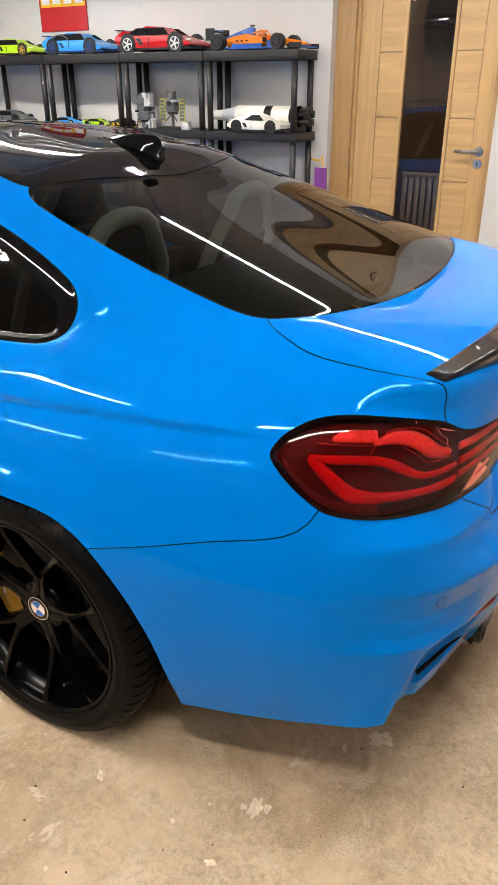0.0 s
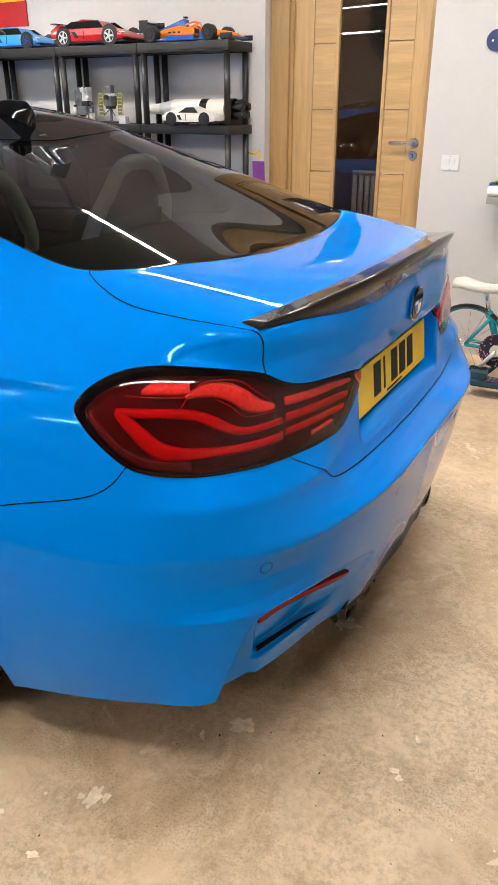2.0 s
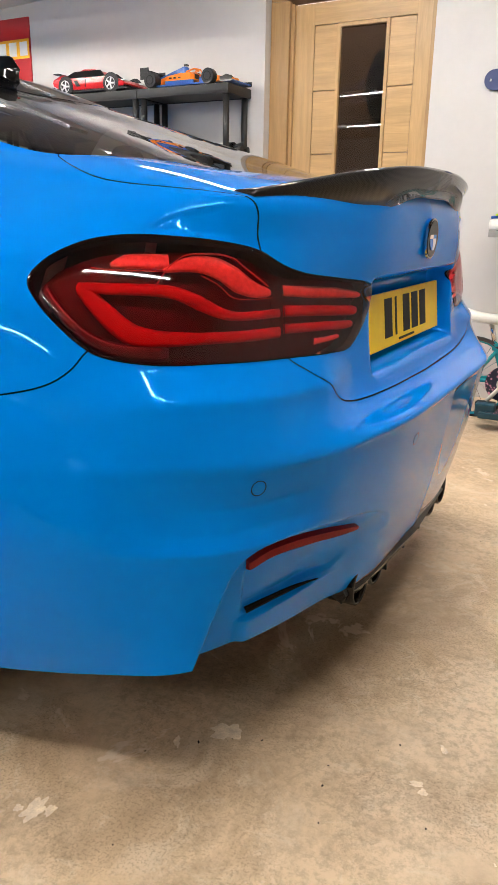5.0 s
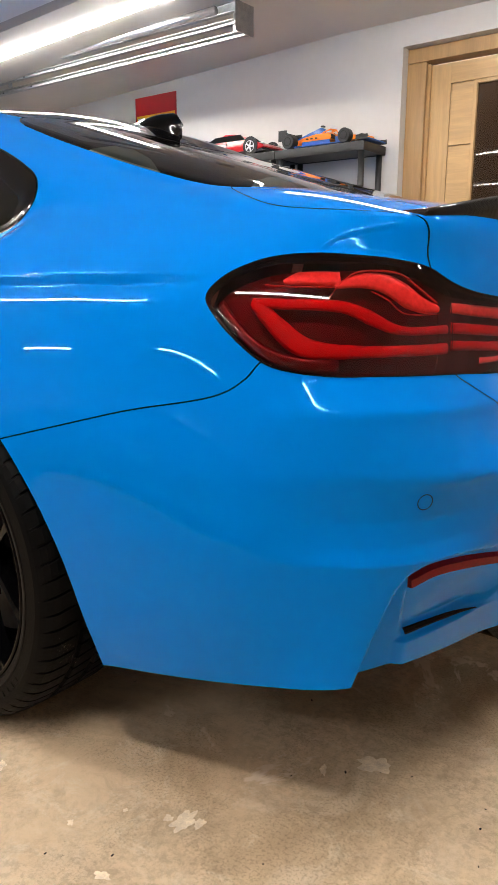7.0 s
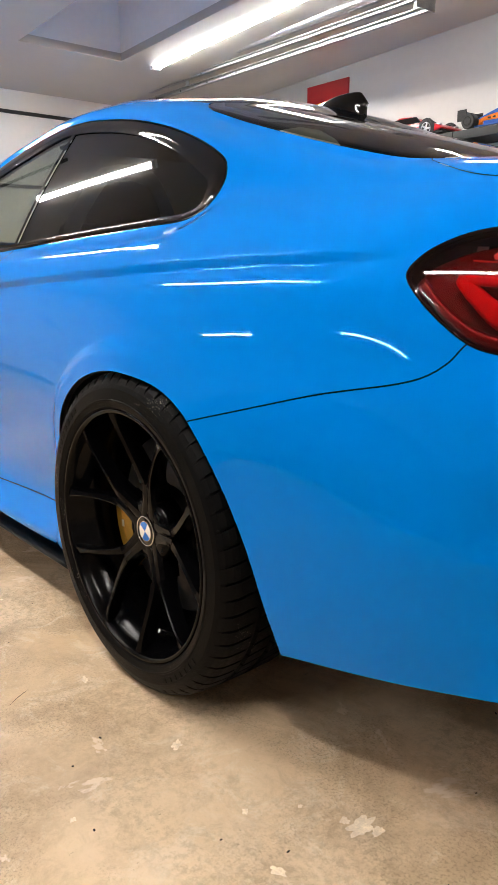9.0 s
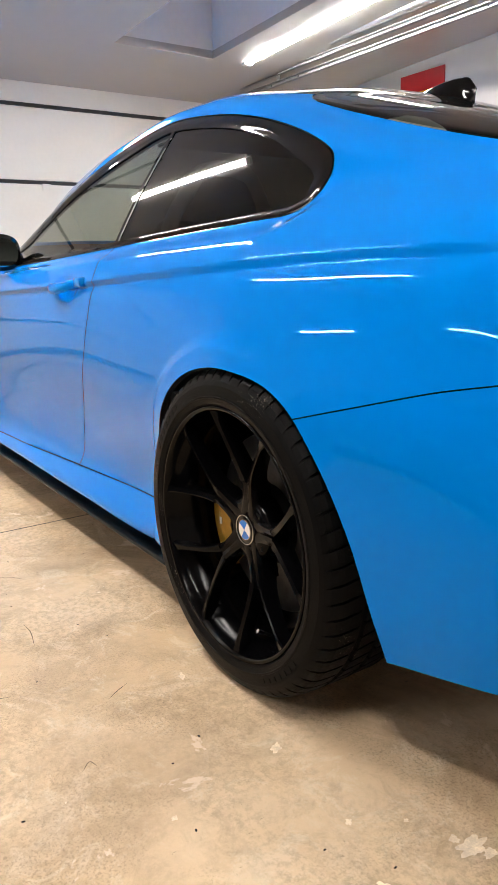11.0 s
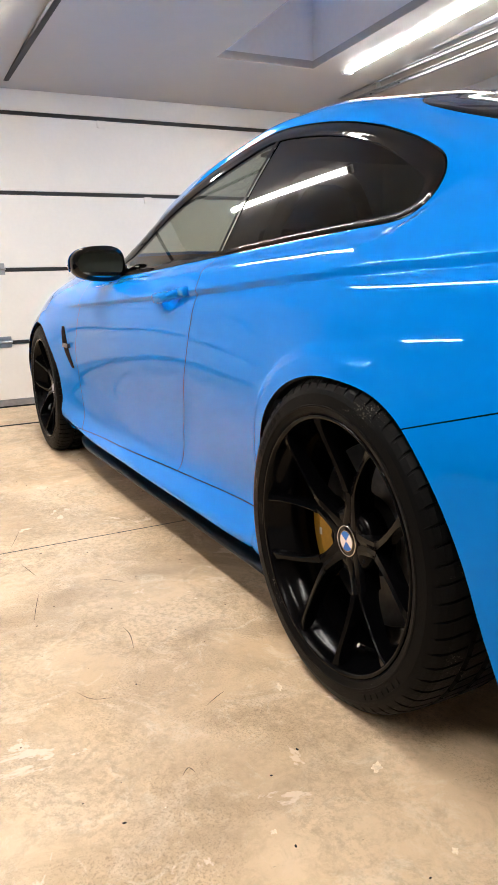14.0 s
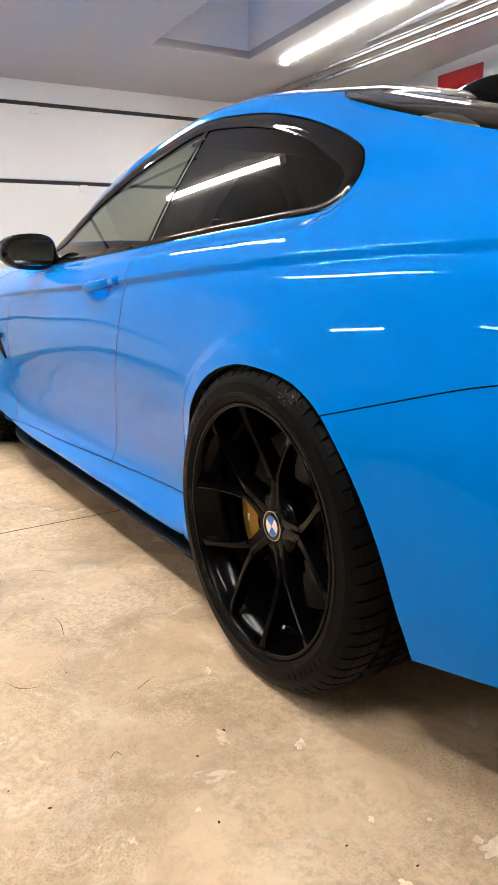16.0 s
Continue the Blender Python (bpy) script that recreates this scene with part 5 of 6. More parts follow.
for y in (-.83, 1.60):
    for z in edges[1:4]:
        hinge = part("hinge", box(0, .012, y - .045, y + .045, z - .045, z + .035, .003), ALU, gate, "galvanised hinge plate")
        part("hinge_barrel", tube([(.016, y - .05, z - .005), (.016, y + .05, z - .005)], .009), ALU, hinge)
for y, z in ((-.30, .96), (.33, 1.50), (.33, .99), (.0, 2.03), (-1.5, 1.5)):
    part("bracket", box(0, .014, y - .03, y + .03, z - .03, z + .02, .003), DOORPANEL, gate)
tagged(part("threshold_strip", box(-3.672, -3.655, -3.0, 1.7, 0, .006, .002), SEAL), "dark rubber strip across the concrete", "threshold", kind="structure")

# tracks of the garage door, hung under the ceiling
for y, s in ((1.85, 1), (-3.75, -1)):
    track = tagged(empty("door_track", -2.9, y, 2.2), "galvanised garage door track hung from the ceiling", "door track")
    for dy, z0, z1, x1, dx in ((0, 2.185, 2.215, -1.36, .006), (-.055, 2.235, 2.262, -1.36, .006), (-.11, 2.275, 2.335, -1.36, .02)):
        rail = box(-4.42 + 2.9, x1 + 2.9, dy * s - .003, dy * s + .003, z0 - 2.2, z1 - 2.2)
        box(-4.42 + 2.9, x1 + 2.9, dy * s - .028, dy * s, z0 - 2.2, z0 - 2.196, bm=rail)
        box(-4.42 + 2.9, x1 + 2.9, dy * s - .028, dy * s, z1 - 2.204, z1 - 2.2, bm=rail)
        ob = part("rail", rail, ALU, track)
        for k in range(9):
            part("bolt", disc((-1.4 + k * .33, dy * s - .004, (z0 + z1) / 2 - 2.2), (0, -1, 0), .007, .004, 8), GAPBLACK, ob)
    part("end_plate", box(1.535, 1.54, -.14, .02, -.02, .175, .001), ALU, track)
    part("spring", tube([(-1.45, -.14 * s, .10), (1.40, -.14 * s, .10)], .024, 14), ALU_DULL, track, smooth=True)
    part("cross_bar", box(1.45, 1.53, -1.2, -.02, .14, .158, .002) if s > 0 else box(1.45, 1.53, .02, 1.2, .14, .158, .002), ALU_DULL, track)
    part("hanger", box(1.46, 1.50, -.06, -.055, .0, .21), ALU, track)
    part("hanger", box(-.6, -.56, -.06, -.055, .0, .10), ALU, track)
tagged(part("track_bar", box(-4.42, -2.7, -.70, -.665, 2.225, 2.25, .003), SEAL), "black drive rail hung under the ceiling", "drive rail")


# ---- lamps ----
def tube_lamp(x0, x1, y):
    lamp = tagged(empty("tube_lamp", (x0 + x1) / 2, y, ceil_z((x0 + x1) / 2)), "bright white batten tube lamp under the ceiling", "ceiling lamp", "ceiling tube lamps")
    half = (x1 - x0) / 2
    tilt = -math.atan2(float(ceil_z(x1) - ceil_z(x0)), x1 - x0)
    lamp.rotation_euler = (0, tilt, 0)
    part("batten", box(-half, half, -.037, .037, -.035, -.004, .006), BATTEN, lamp)
    part("diffuser", loft([[(x, .033 * math.cos(a), -.036 - .028 * math.sin(a)) for a in np.linspace(0, math.pi, 13)] for x in (-half + .02, half - .02)]), TUBE, lamp)
    for e in (-1, 1):
        part("end_cap", box(e * half - .02, e * half + .02, -.036, .036, -.068, -.010, .008), BATTEN, lamp)


for x0, x1, y in LAMPS:
    tube_lamp(x0, x1, y)

# ---- the house door ----
FRAME_Y = WALL_Y + .085
house = tagged(empty("door_1", -.3, FRAME_Y, 0), "closed oak door with a narrow dark glass pane", "door", kind="structure")
for x0, x1 in ((OPEN0 + .002, -.675), (.085 + .062, OPEN1 - .002)):
    part("door_post", box(x0 + .3, x1 + .3, -.022, .09, 0, 2.113, .004), OAK_FRAME, house)
part("door_head", box(OPEN0 + .302, OPEN1 + .298, -.022, .09, 2.115, OPEN_TOP - .003, .004), OAK_FRAME, house)
part("door_stop", box(-.675 + .3, -.655 + .3, .0, .03, 0, 2.1, .002), OAK_FRAME, house)
L0, L1, G0, G1, LT = -.668, .143, -.378, -.112, 2.095
leaf = empty("leaf")
leaf.parent = house
part("stile", box(L0 + .3, -.535 + .3, .018, .058, .02, LT, .002), OAK, leaf)
part("stile", box(.055 + .3, L1 + .3, .018, .058, .02, LT, .002), OAK, leaf)
part("top_rail", box(-.535 + .3, .055 + .3, .018, .058, 1.985, LT, .002), OAK_H, leaf)
part("bottom_rail", box(-.535 + .3, .055 + .3, .018, .058, .02, .25, .002), OAK_H, leaf)
for x0, x1 in ((-.533, G0 - .022), (G1 + .022, .053)):
    zs = [.252, .62, .965, 1.305, 1.645, 1.983]
    for z0, z1 in zip(zs, zs[1:]):
        part("panel", box(x0 + .3, x1 + .3, .021, .055, z0 + .0025, z1 - .0025, .0015), OAK_H, leaf)
for x0, x1 in ((G0 - .02, G0), (G1, G1 + .02)):
    part("bead", box(x0 + .3, x1 + .3, .014, .06, .252, 1.983, .004), OAK, leaf)
for z0, z1 in ((1.963, 1.983), (.252, .272)):
    part("bead", box(G0 + .3, G1 + .3, .014, .06, z0, z1, .004), OAK, leaf)
part("pane", box(G0 + .3, G1 + .3, .034, .038, .272, 1.963), PANE, leaf).visible_shadow = False
hx = .098 + .3
handle = part("handle_rose", disc((hx, .018, 1.135), (0, -1, 0), .027, .009, 32, bevel=.003), STEEL, leaf, "brushed steel lever handle")
part("handle_neck", tube([(hx, .012, 1.135), (hx, -.035, 1.135)], .009), STEEL, handle, smooth=True)
part("handle_lever", tube([(hx + .004, -.036, 1.135), (hx - .03, -.04, 1.135), (hx - .125, -.04, 1.136)], .0095, 14), STEEL, handle, smooth=True)
rose = part("key_rose", disc((hx, .018, 1.068), (0, -1, 0), .026, .008, 32, bevel=.003), STEEL, leaf)
part("keyhole", box(hx - .003, hx + .003, .0085, .0105, 1.058, 1.078), GAPBLACK, rose)

# what shows through its pane: a dim hall
hall = box(-1.3, 1.2, WALL_Y + 1.5, WALL_Y + 1.55, 0, 2.4)
tagged(part("wall_hall", hall, HALL), "dim brown hall wall behind the door", "wall", kind="structure")
tagged(part("wall_hall_side", box(-1.35, -1.3, WALL_Y + .18, WALL_Y + 1.55, 0, 2.4), HALL), "dim hall side wall", "wall", kind="structure")
tagged(part("wall_hall_end", box(1.2, 1.25, WALL_Y + .18, WALL_Y + 1.55, 0, 2.4), HALL), "dim hall end wall", "wall", kind="structure")
bm = disc((0, 0, 0), (0, -1, 0), 1, .03, 48)
bmesh.ops.transform(bm, matrix=Matrix.Translation((-.58, WALL_Y + 1.485, 1.87)) @ Matrix.Diagonal((.13, 1, .25, 1)), verts=bm.verts)
tagged(part("wall_ornament", bm, INK), "dark oval ornament on the hall wall", "ornament")
rad = tagged(empty("radiator", -.75, WALL_Y + 1.45, .25), "white column radiator in the hall", "radiator")
for k in range(8):
    part("column", tube([(k * .05, 0, 0), (k * .05, 0, .62)], .019, 10), BATTEN, rad, smooth=True)
for z in (.02, .6):
    part("header", tube([(-.02, 0, z), (.37, 0, z)], .022, 10), BATTEN, rad, smooth=True)

# light switch, plaque and small shelf beside the door
sw = tagged(part("light_switch", box(.293, .39, WALL_Y - .010, WALL_Y, 1.008, 1.086, .003), SWITCH), "white double light switch on the wall", "light switch")
for x in (.318, .346):
    part("rocker", box(x, x + .020, WALL_Y - .016, WALL_Y - .009, 1.035, 1.066, .003), SWITCH, sw)
for z in (1.013, 1.077):
    part("screw", disc((.3415, WALL_Y - .0095, z), (0, -1, 0), .0035, .001, 12), ALU, sw)
bm = bmesh.new()
ring = [(.51 + .05 * math.cos(a), .049 * math.sin(a)) for a in np.linspace(math.pi / 2, 3 * math.pi / 2, 14)] + [(1.05 + .05 * math.cos(a), .049 * math.sin(a)) for a in np.linspace(-math.pi / 2, math.pi / 2, 14)]
f = bm.faces.new([bm.verts.new((x, WALL_Y - .003, 1.622 + z)) for x, z in ring])
for v in bmesh.ops.extrude_face_region(bm, geom=[f])["geom"]:
    if isinstance(v, bmesh.types.BMVert):
        v.co.y -= .012
bmesh.ops.recalc_face_normals(bm, faces=bm.faces)
deck = tagged(part("wall_plaque", bm, NAVY), "navy rounded board with a white emblem", "wall plaque")
for cx, cz, rx, rz in ((.578, 1.640, .011, .013), (.572, 1.622, .016, .014), (.560, 1.648, .005, .018), (.587, 1.615, .006, .016), (.553, 1.614, .011, .006), (.492, 1.621, .004, .006)):
    bm = disc((0, 0, 0), (0, -1, 0), 1, .002, 20)
    bmesh.ops.transform(bm, matrix=Matrix.Translation((cx, WALL_Y - .0152, cz)) @ Matrix.Diagonal((rx, 1, rz, 1)), verts=bm.verts)
    part("emblem_spot", bm, BADGE_WHITE, deck)
ledge = tagged(part("wall_shelf", box(.60, 1.3, WALL_Y - .22, WALL_Y, .868, .902, .003), SHELF_GREY), "grey floating wall shelf", "wall shelf")
tagged(part("folded_towel", box(.592, .95, WALL_Y - .21, WALL_Y - .02, .902, .955, .022), TOWEL, smooth=True), "folded white towel on the wall shelf", "towel")
for k, (m, dz) in enumerate(((TOY_BLUE, 0), (TOY_LIME, .012), (TOY_YELLOW, .026))):
    tagged(part("folded_cloth", loft([[(.60 + .02 * k + .26 * t, WALL_Y - .19, .957 + dz + .04 * math.sin(t * 1.4)), (.60 + .02 * k + .26 * t, WALL_Y - .04, .957 + dz + .04 * math.sin(t * 1.4)), (.60 + .02 * k + .26 * t, WALL_Y - .04, .968 + dz + .04 * math.sin(t * 1.4)), (.60 + .02 * k + .26 * t, WALL_Y - .19, .968 + dz + .04 * math.sin(t * 1.4))] for t in np.linspace(0, 1, 8)]), m, smooth=True), ("blue", "green", "yellow")[k] + " folded cloth piled on the towel", "cloth", "cloths on the wall shelf")


# ---- racks with models on the long wall ----
def rack(x0, x1):
    """A black plastic shelf unit: slotted trays on round posts."""
    unit = tagged(empty("shelf_unit", x0, 2.26, 0), "black plastic shelf unit with round posts", "shelf unit", "shelf units along the wall")
    w = x1 - x0
    for z in (.34, .78, 1.222, 1.655):
        tray = part("tray", box(0, w, 0, .27, z - .045, z - .036, .002), PLASTIC, unit)
        for a, b, c, d in ((0, w, 0, .012), (0, w, .258, .27), (0, .012, .012, .258), (w - .012, w, .012, .258)):
            part("tray_edge", box(a, b, c, d, z - .05, z, .003), PLASTIC, tray)
        part("tray_top", box(.012, w - .012, .012, .258, z - .008, z - .003), PLASTIC, tray)
    for x in (.028, w - .028):
        for y in (.028, .242):
            for z0, z1 in ((0, .29), (.34, .73), (.78, 1.172), (1.222, 1.605)):
                part("post", tube([(x, y, z0), (x, y, z1)], .0185, 14), PLASTIC, unit, smooth=True)
    return unit


RACKS = ((-1.485, -.865), (-2.108, -1.49), (-2.752, -2.113), (-3.396, -2.757))
for x0, x1 in RACKS:
    rack(x0, x1)


def toy_car(x, y, z, length, colors, kind="supercar", rim=None, label="", turn=0.0, tall=1.0):
    """A brick-built model car: stepped body plates, cabin, arches, wheels. Its nose points to +x."""
    body_m, dark_m = colors
    t = tagged(empty("model_car", x, y, z), label, "model car", "model cars on the shelves")
    t.rotation_euler = (0, 0, radians(turn))
    L, W, r = length, length * .43, length * .085
    h = length * .26 * tall
    low = r * .55
    prof = {
        "supercar": [(-.5, .42, .62), (-.44, .30, .86), (-.36, .25, .80), (-.26, .22, .84), (-.12, .20, 1.0), (.04, .20, .96), (.16, .20, .72), (.28, .20, .62), (.40, .22, .50), (.47, .25, .38), (.5, .27, .30)],
        "classic": [(-.5, .34, .46), (-.44, .26, .60), (-.32, .22, .80), (-.18, .2, .98), (0, .2, 1.0), (.12, .2, .86), (.22, .2, .60), (.36, .2, .58), (.46, .24, .50), (.5, .28, .40)],
    }[kind]
    rows, cab = [], []
    for px, lo, hi in prof:
        xx = px * L
        zt, zb = hi * h, low + (lo - .2) * h
        shoulder = min(zt, h * .62)
        wt = W * (.31 if hi > .7 else .40)
        rows.append([(xx, -W / 2 * .96, zb), (xx, -W / 2, (zb + shoulder) / 2), (xx, -W / 2 * .95, shoulder), (xx, -wt, zt), (xx, wt, zt), (xx, W / 2 * .95, shoulder), (xx, W / 2, (zb + shoulder) / 2), (xx, W / 2 * .96, zb)])
    part("bodywork", loft(rows), body_m, t)
    part("chassis", box(-L * .47, L * .47, -W * .46, W * .46, low * .55, low + h * .10, .002), dark_m, t)
    k = [i for i, q in enumerate(prof) if q[2] > .7]
    for e in (-1, 1):
        xs0, xs1 = prof[k[0] + 1][0] * L, prof[k[-1]][0] * L + .06 * L
        part("side_glass", loft([[(xs0, e * W * .490, h * .64), (xs1, e * W * .490, h * .64), (xs1 - .10 * L, e * W * .372, h * .91), (xs0 + .12 * L, e * W * .372, h * .91)], [(xs0, e * W * .44, h * .64), (xs1, e * W * .44, h * .64), (xs1 - .10 * L, e * W * .33, h * .93), (xs0 + .12 * L, e * W * .33, h * .93)]]), INK, t)
        part("side_intake", loft([[(-L * .16, q, low + h * .12), (-L * .11, q, low + h * .12), (-L * .15, q, low + h * .36), (-L * .21, q, low + h * .36)] for q in (e * W * .496, e * W * .505)]), dark_m, t)
        part("door_seam", box(-L * .04, -L * .034, e * W * .5 - .0015, e * W * .5 + .0015, low + h * .08, h * .58), TOY_TYRE, t)
        part("nose_vent", box(L * .40, L * .49, e * W * .30 - W * .08, e * W * .30 + W * .08, low * 1.1, low * 1.1 + h * .10), TOY_TYRE, t)
        for px in (-.32, .31):
            part("wheel_arch", disc((px * L, e * W * .488, r * 1.05), (0, e, 0), r * 1.22, W * .016, 24), TOY_TYRE, t)
        part("headlight", box(L * .36, L * .46, e * W * .36 - W * .06, e * W * .36 + W * .06, h * .44, h * .48, .001), BADGE_WHITE, t)
    part("splitter", box(L * .44, L * .515, -W * .48, W * .48, low * .6, low * .9), dark_m, t)
    part("rear_wing", box(-L * .50, -L * .43, -W * .47, W * .47, h * .84, h * .88) if kind == "supercar" else box(-L * .48, -L * .38, -W * .40, W * .40, h * .62, h * .66), dark_m if kind == "supercar" else body_m, t)
    for px in (-.32, .31):
        for e in (-1, 1):
            wb = part("wheel", tube([(px * L, e * W * .36, r), (px * L, e * W * .515, r)], r, 20), TOY_TYRE, t, smooth=False)
            part("rim", disc((px * L, e * W * .516, r), (0, e, 0), r * .74, .0012, 20), TOY_TYRE, wb)
            part("rim_ring", lathe([(r * .66, -.0015), (r * .70, -.003), (r * .75, -.0015)], (px * L, e * W * .5175, r), 20, e), rim or TOY_GREY, wb)
            for q in range(5):
                b = box(-r * .10, r * .10, -.0015, .0015, 0, r * .70, .0006)
                bmesh.ops.transform(b, matrix=Matrix.Translation((px * L, e * (W * .516 + .0022), r)) @ Matrix.Rotation(q * 2 * math.pi / 5 + .3, 4, "Y"), verts=b.verts)
                part("rim_spoke", b, rim or TOY_GREY, wb)
    return t


def racing_car(x, y, z, L):
    """A brick-built open-wheel racer in orange and blue, nose to +x."""
    t = tagged(empty("model_racing_car", x, y, z), "orange and blue model racing car on the shelf", "model car", "model cars on the shelves")
    r, W = L * .064, L * .38
    part("floor_pan", box(-L * .36, L * .22, -W * .40, W * .40, .008, .016, .002), TOY_BLUE, t)
    rows = []
    for px, hw, zb, zt in ((-.40, .03, .04, .055), (-.28, .06, .02, .075), (-.12, .09, .02, .088), (0, .10, .02, .075), (.12, .08, .024, .068), (.25, .05, .03, .062), (.38, .04, .034, .050), (.47, .03, .026, .036)):
        rows.append([(px * L, -hw * L * .6, zb), (px * L, -hw * L * .6, (zb + zt) / 2), (px * L, -hw * L * .3, zt), (px * L, hw * L * .3, zt), (px * L, hw * L * .6, (zb + zt) / 2), (px * L, hw * L * .6, zb)])
    part("monocoque", loft(rows), TOY_ORANGE, t)
    for e in (-1, 1):
        part("side_pod", loft([[(px * L, e * a * L, .034), (px * L, e * b * L, .034), (px * L, e * b * L, zt), (px * L, e * a * L, zt + .010)] for px, a, b, zt in ((-.26, .04, .08, .050), (-.10, .05, .150, .066), (.07, .05, .155, .072), (.10, .05, .14, .058))]), TOY_ORANGE, t)
        part("pod_panel", box(-.20 * L, .10 * L, e * .150 * L - .003, e * .150 * L + .003, .012, .034), TOY_BLUE, t)
        part("pod_intake", box(.09 * L, .105 * L, e * .06 * L - .004, e * .13 * L + .004 * e, .040, .064) if e > 0 else box(.09 * L, .105 * L, -.13 * L, -.06 * L, .040, .064), TOY_TYRE, t)
        for k in range(3):
            part("pod_slot", box((-.16 + .05 * k) * L, (-.135 + .05 * k) * L, e * .152 * L - .003, e * .152 * L + .003, .044, .052), TOY_TYRE, t)
        part("barge_board", box(.13 * L, .20 * L, e * .10 * L - .002, e * .10 * L + .002, .012, .05), TOY_BLUE, t)
        part("mirror", box(.09 * L, .105 * L, e * .085 * L - .012, e * .085 * L + .012, .078, .088, .002), TOY_ORANGE, t)
    part("engine_cover", loft([[(-.36 * L, -.006, .055), (-.36 * L, .006, .055), (-.36 * L, .004, .072), (-.36 * L, -.004, .072)], [(-.20 * L, -.016, .075), (-.20 * L, .016, .075), (-.20 * L, .006, .102), (-.20 * L, -.006, .102)], [(-.08 * L, -.018, .08), (-.08 * L, .018, .08), (-.08 * L, .012, .122), (-.08 * L, -.012, .122)], [(-.05 * L, -.016, .08), (-.05 * L, .016, .08), (-.05 * L, .010, .116), (-.05 * L, -.010, .116)]]), TOY_BLUE, t)
    part("camera_pod", box(-.085 * L, -.055 * L, -.012, .012, .124, .133, .001), TOY_TYRE, t)
    part("halo", tube([(-.04 * L, -.032, .088), (.04 * L, -.028, .102), (.08 * L, 0, .098), (.04 * L, .028, .102), (-.04 * L, .032, .088)], .0045), TOY_ORANGE, t)
    part("halo_post", tube([(.08 * L, 0, .098), (.11 * L, 0, .068)], .003, 6), TOY_ORANGE, t)
    part("cockpit", box(-.04 * L, .06 * L, -.020, .020, .074, .082, .002), TOY_TYRE, t)
    wing = part("rear_wing", box(-.475 * L, -.40 * L, -W * .34, W * .34, .098, .104, .001), TOY_TYRE, t)
    part("wing_flap", box(-.485 * L, -.455 * L, -W * .34, W * .34, .108, .114, .001), TOY_BLUE, wing)
    for e in (-1, 1):
        part("end_plate", box(-.49 * L, -.395 * L, e * W * .35 - .002, e * W * .35 + .002, .055, .118), TOY_TYRE, wing)
    front = part("front_wing", box(.40 * L, .50 * L, -W * .48, W * .48, .012, .019, .001), TOY_BLUE, t)
    part("wing_flap", box(.39 * L, .44 * L, -W * .46, W * .46, .026, .031, .001), TOY_ORANGE, front)
    for e in (-1, 1):
        part("end_plate", box(.39 * L, .51 * L, e * W * .48 - .002, e * W * .48 + .002, .008, .034), TOY_TYRE, front)
    for px, rr, wd in ((-.34, r * 1.04, .22), (.27, r, .17)):
        for e in (-1, 1):
            y0, y1 = e * W * (.5 - wd), e * W * .52
            wb = part("wheel", tube([(px * L, y0, rr), (px * L, y0 + (y1 - y0) * .1, rr), (px * L, y0 + (y1 - y0) * .9, rr), (px * L, y1, rr)], [rr * .93, rr, rr, rr * .93], 24), TOY_TYRE, t)
            part("rim", disc((px * L, y1, rr), (0, e, 0), rr * .60, .002, 20), INK, wb)
            part("rim_cover", disc((px * L, y1 + e * .002, rr), (0, e, 0), rr * .48, .001, 20), TOY_TYRE, wb)
            for dz in (-.012, .014):
                part("wishbone", tube([(px * L - .03, 0, rr + dz), (px * L, y0, rr + dz * .6)], .003, 6), TOY_TYRE, t)


TOP, MIDDLE = 1.655, 1.222
toy_car(-3.10, 2.40, TOP, .42, (TOY_LIME, TOY_TYRE), rim=TOY_GOLD, label="lime green model sports car on the shelf")
two_tone = toy_car(-2.52, 2.40, TOP, .50, (TOY_AZURE, TOY_NAVY), label="light and dark blue model sports car on the shelf", rim=TOY_NAVY)
part("tail_section", box(-.225, -.085, -.1, .1, .035, .085, .012), TOY_NAVY, two_tone)
part("side_arc", tube([(-.10 + .09 * math.cos(a), -.1, .05 + .065 * math.sin(a)) for a in np.linspace(.2, math.pi - .1, 14)], .004, 6), TOY_GREY, two_tone)
toy_car(-1.86, 2.39, TOP, .56, (TOY_RED, TOY_TYRE), rim=TOY_SILVER, label="bright red model sports car with silver wheels")
racing_car(-1.17, 2.38, TOP, .64)
toy_car(-3.22, 2.38, MIDDLE, .36, (TOY_GREY, TOY_TYRE), rim=TOY_TYRE, label="dark grey brick model car on the shelf")
toy_car(-2.67, 2.36, MIDDLE, .22, (TOY_AZURE, TOY_SILVER), rim=TOY_SILVER, label="small blue and white model car on the shelf")
toy_car(-2.40, 2.36, MIDDLE, .20, (TOY_LIME, TOY_TYRE), rim=TOY_TYRE, label="small lime model car on the shelf")
toy_car(-2.16, 2.36, MIDDLE, .22, (TOY_TYRE, TOY_YELLOW), rim=TOY_YELLOW, label="small black and yellow model car on the shelf", kind="classic")
toy_car(-1.13, 2.31, MIDDLE, .36, (TOY_WHITE, TOY_TYRE), rim=TOY_TYRE, kind="classic", label="white classic model car on the shelf", tall=1.1)

# model rocket lying behind the white car
rocket = tagged(empty("model_rocket", -1.12, 2.43, MIDDLE + .085), "white and black model rocket lying on the shelf", "model rocket")
part("stage", tube([(-.22, 0, 0), (.05, 0, 0)], .056, 20), TOY_WHITE, rocket)
part("stage", tube([(.052, 0, 0), (.20, 0, 0)], .056, 20), TOY_WHITE, rocket)
part("stage_band", tube([(-.02, 0, 0), (.03, 0, 0)], .0568, 20), INK, rocket)
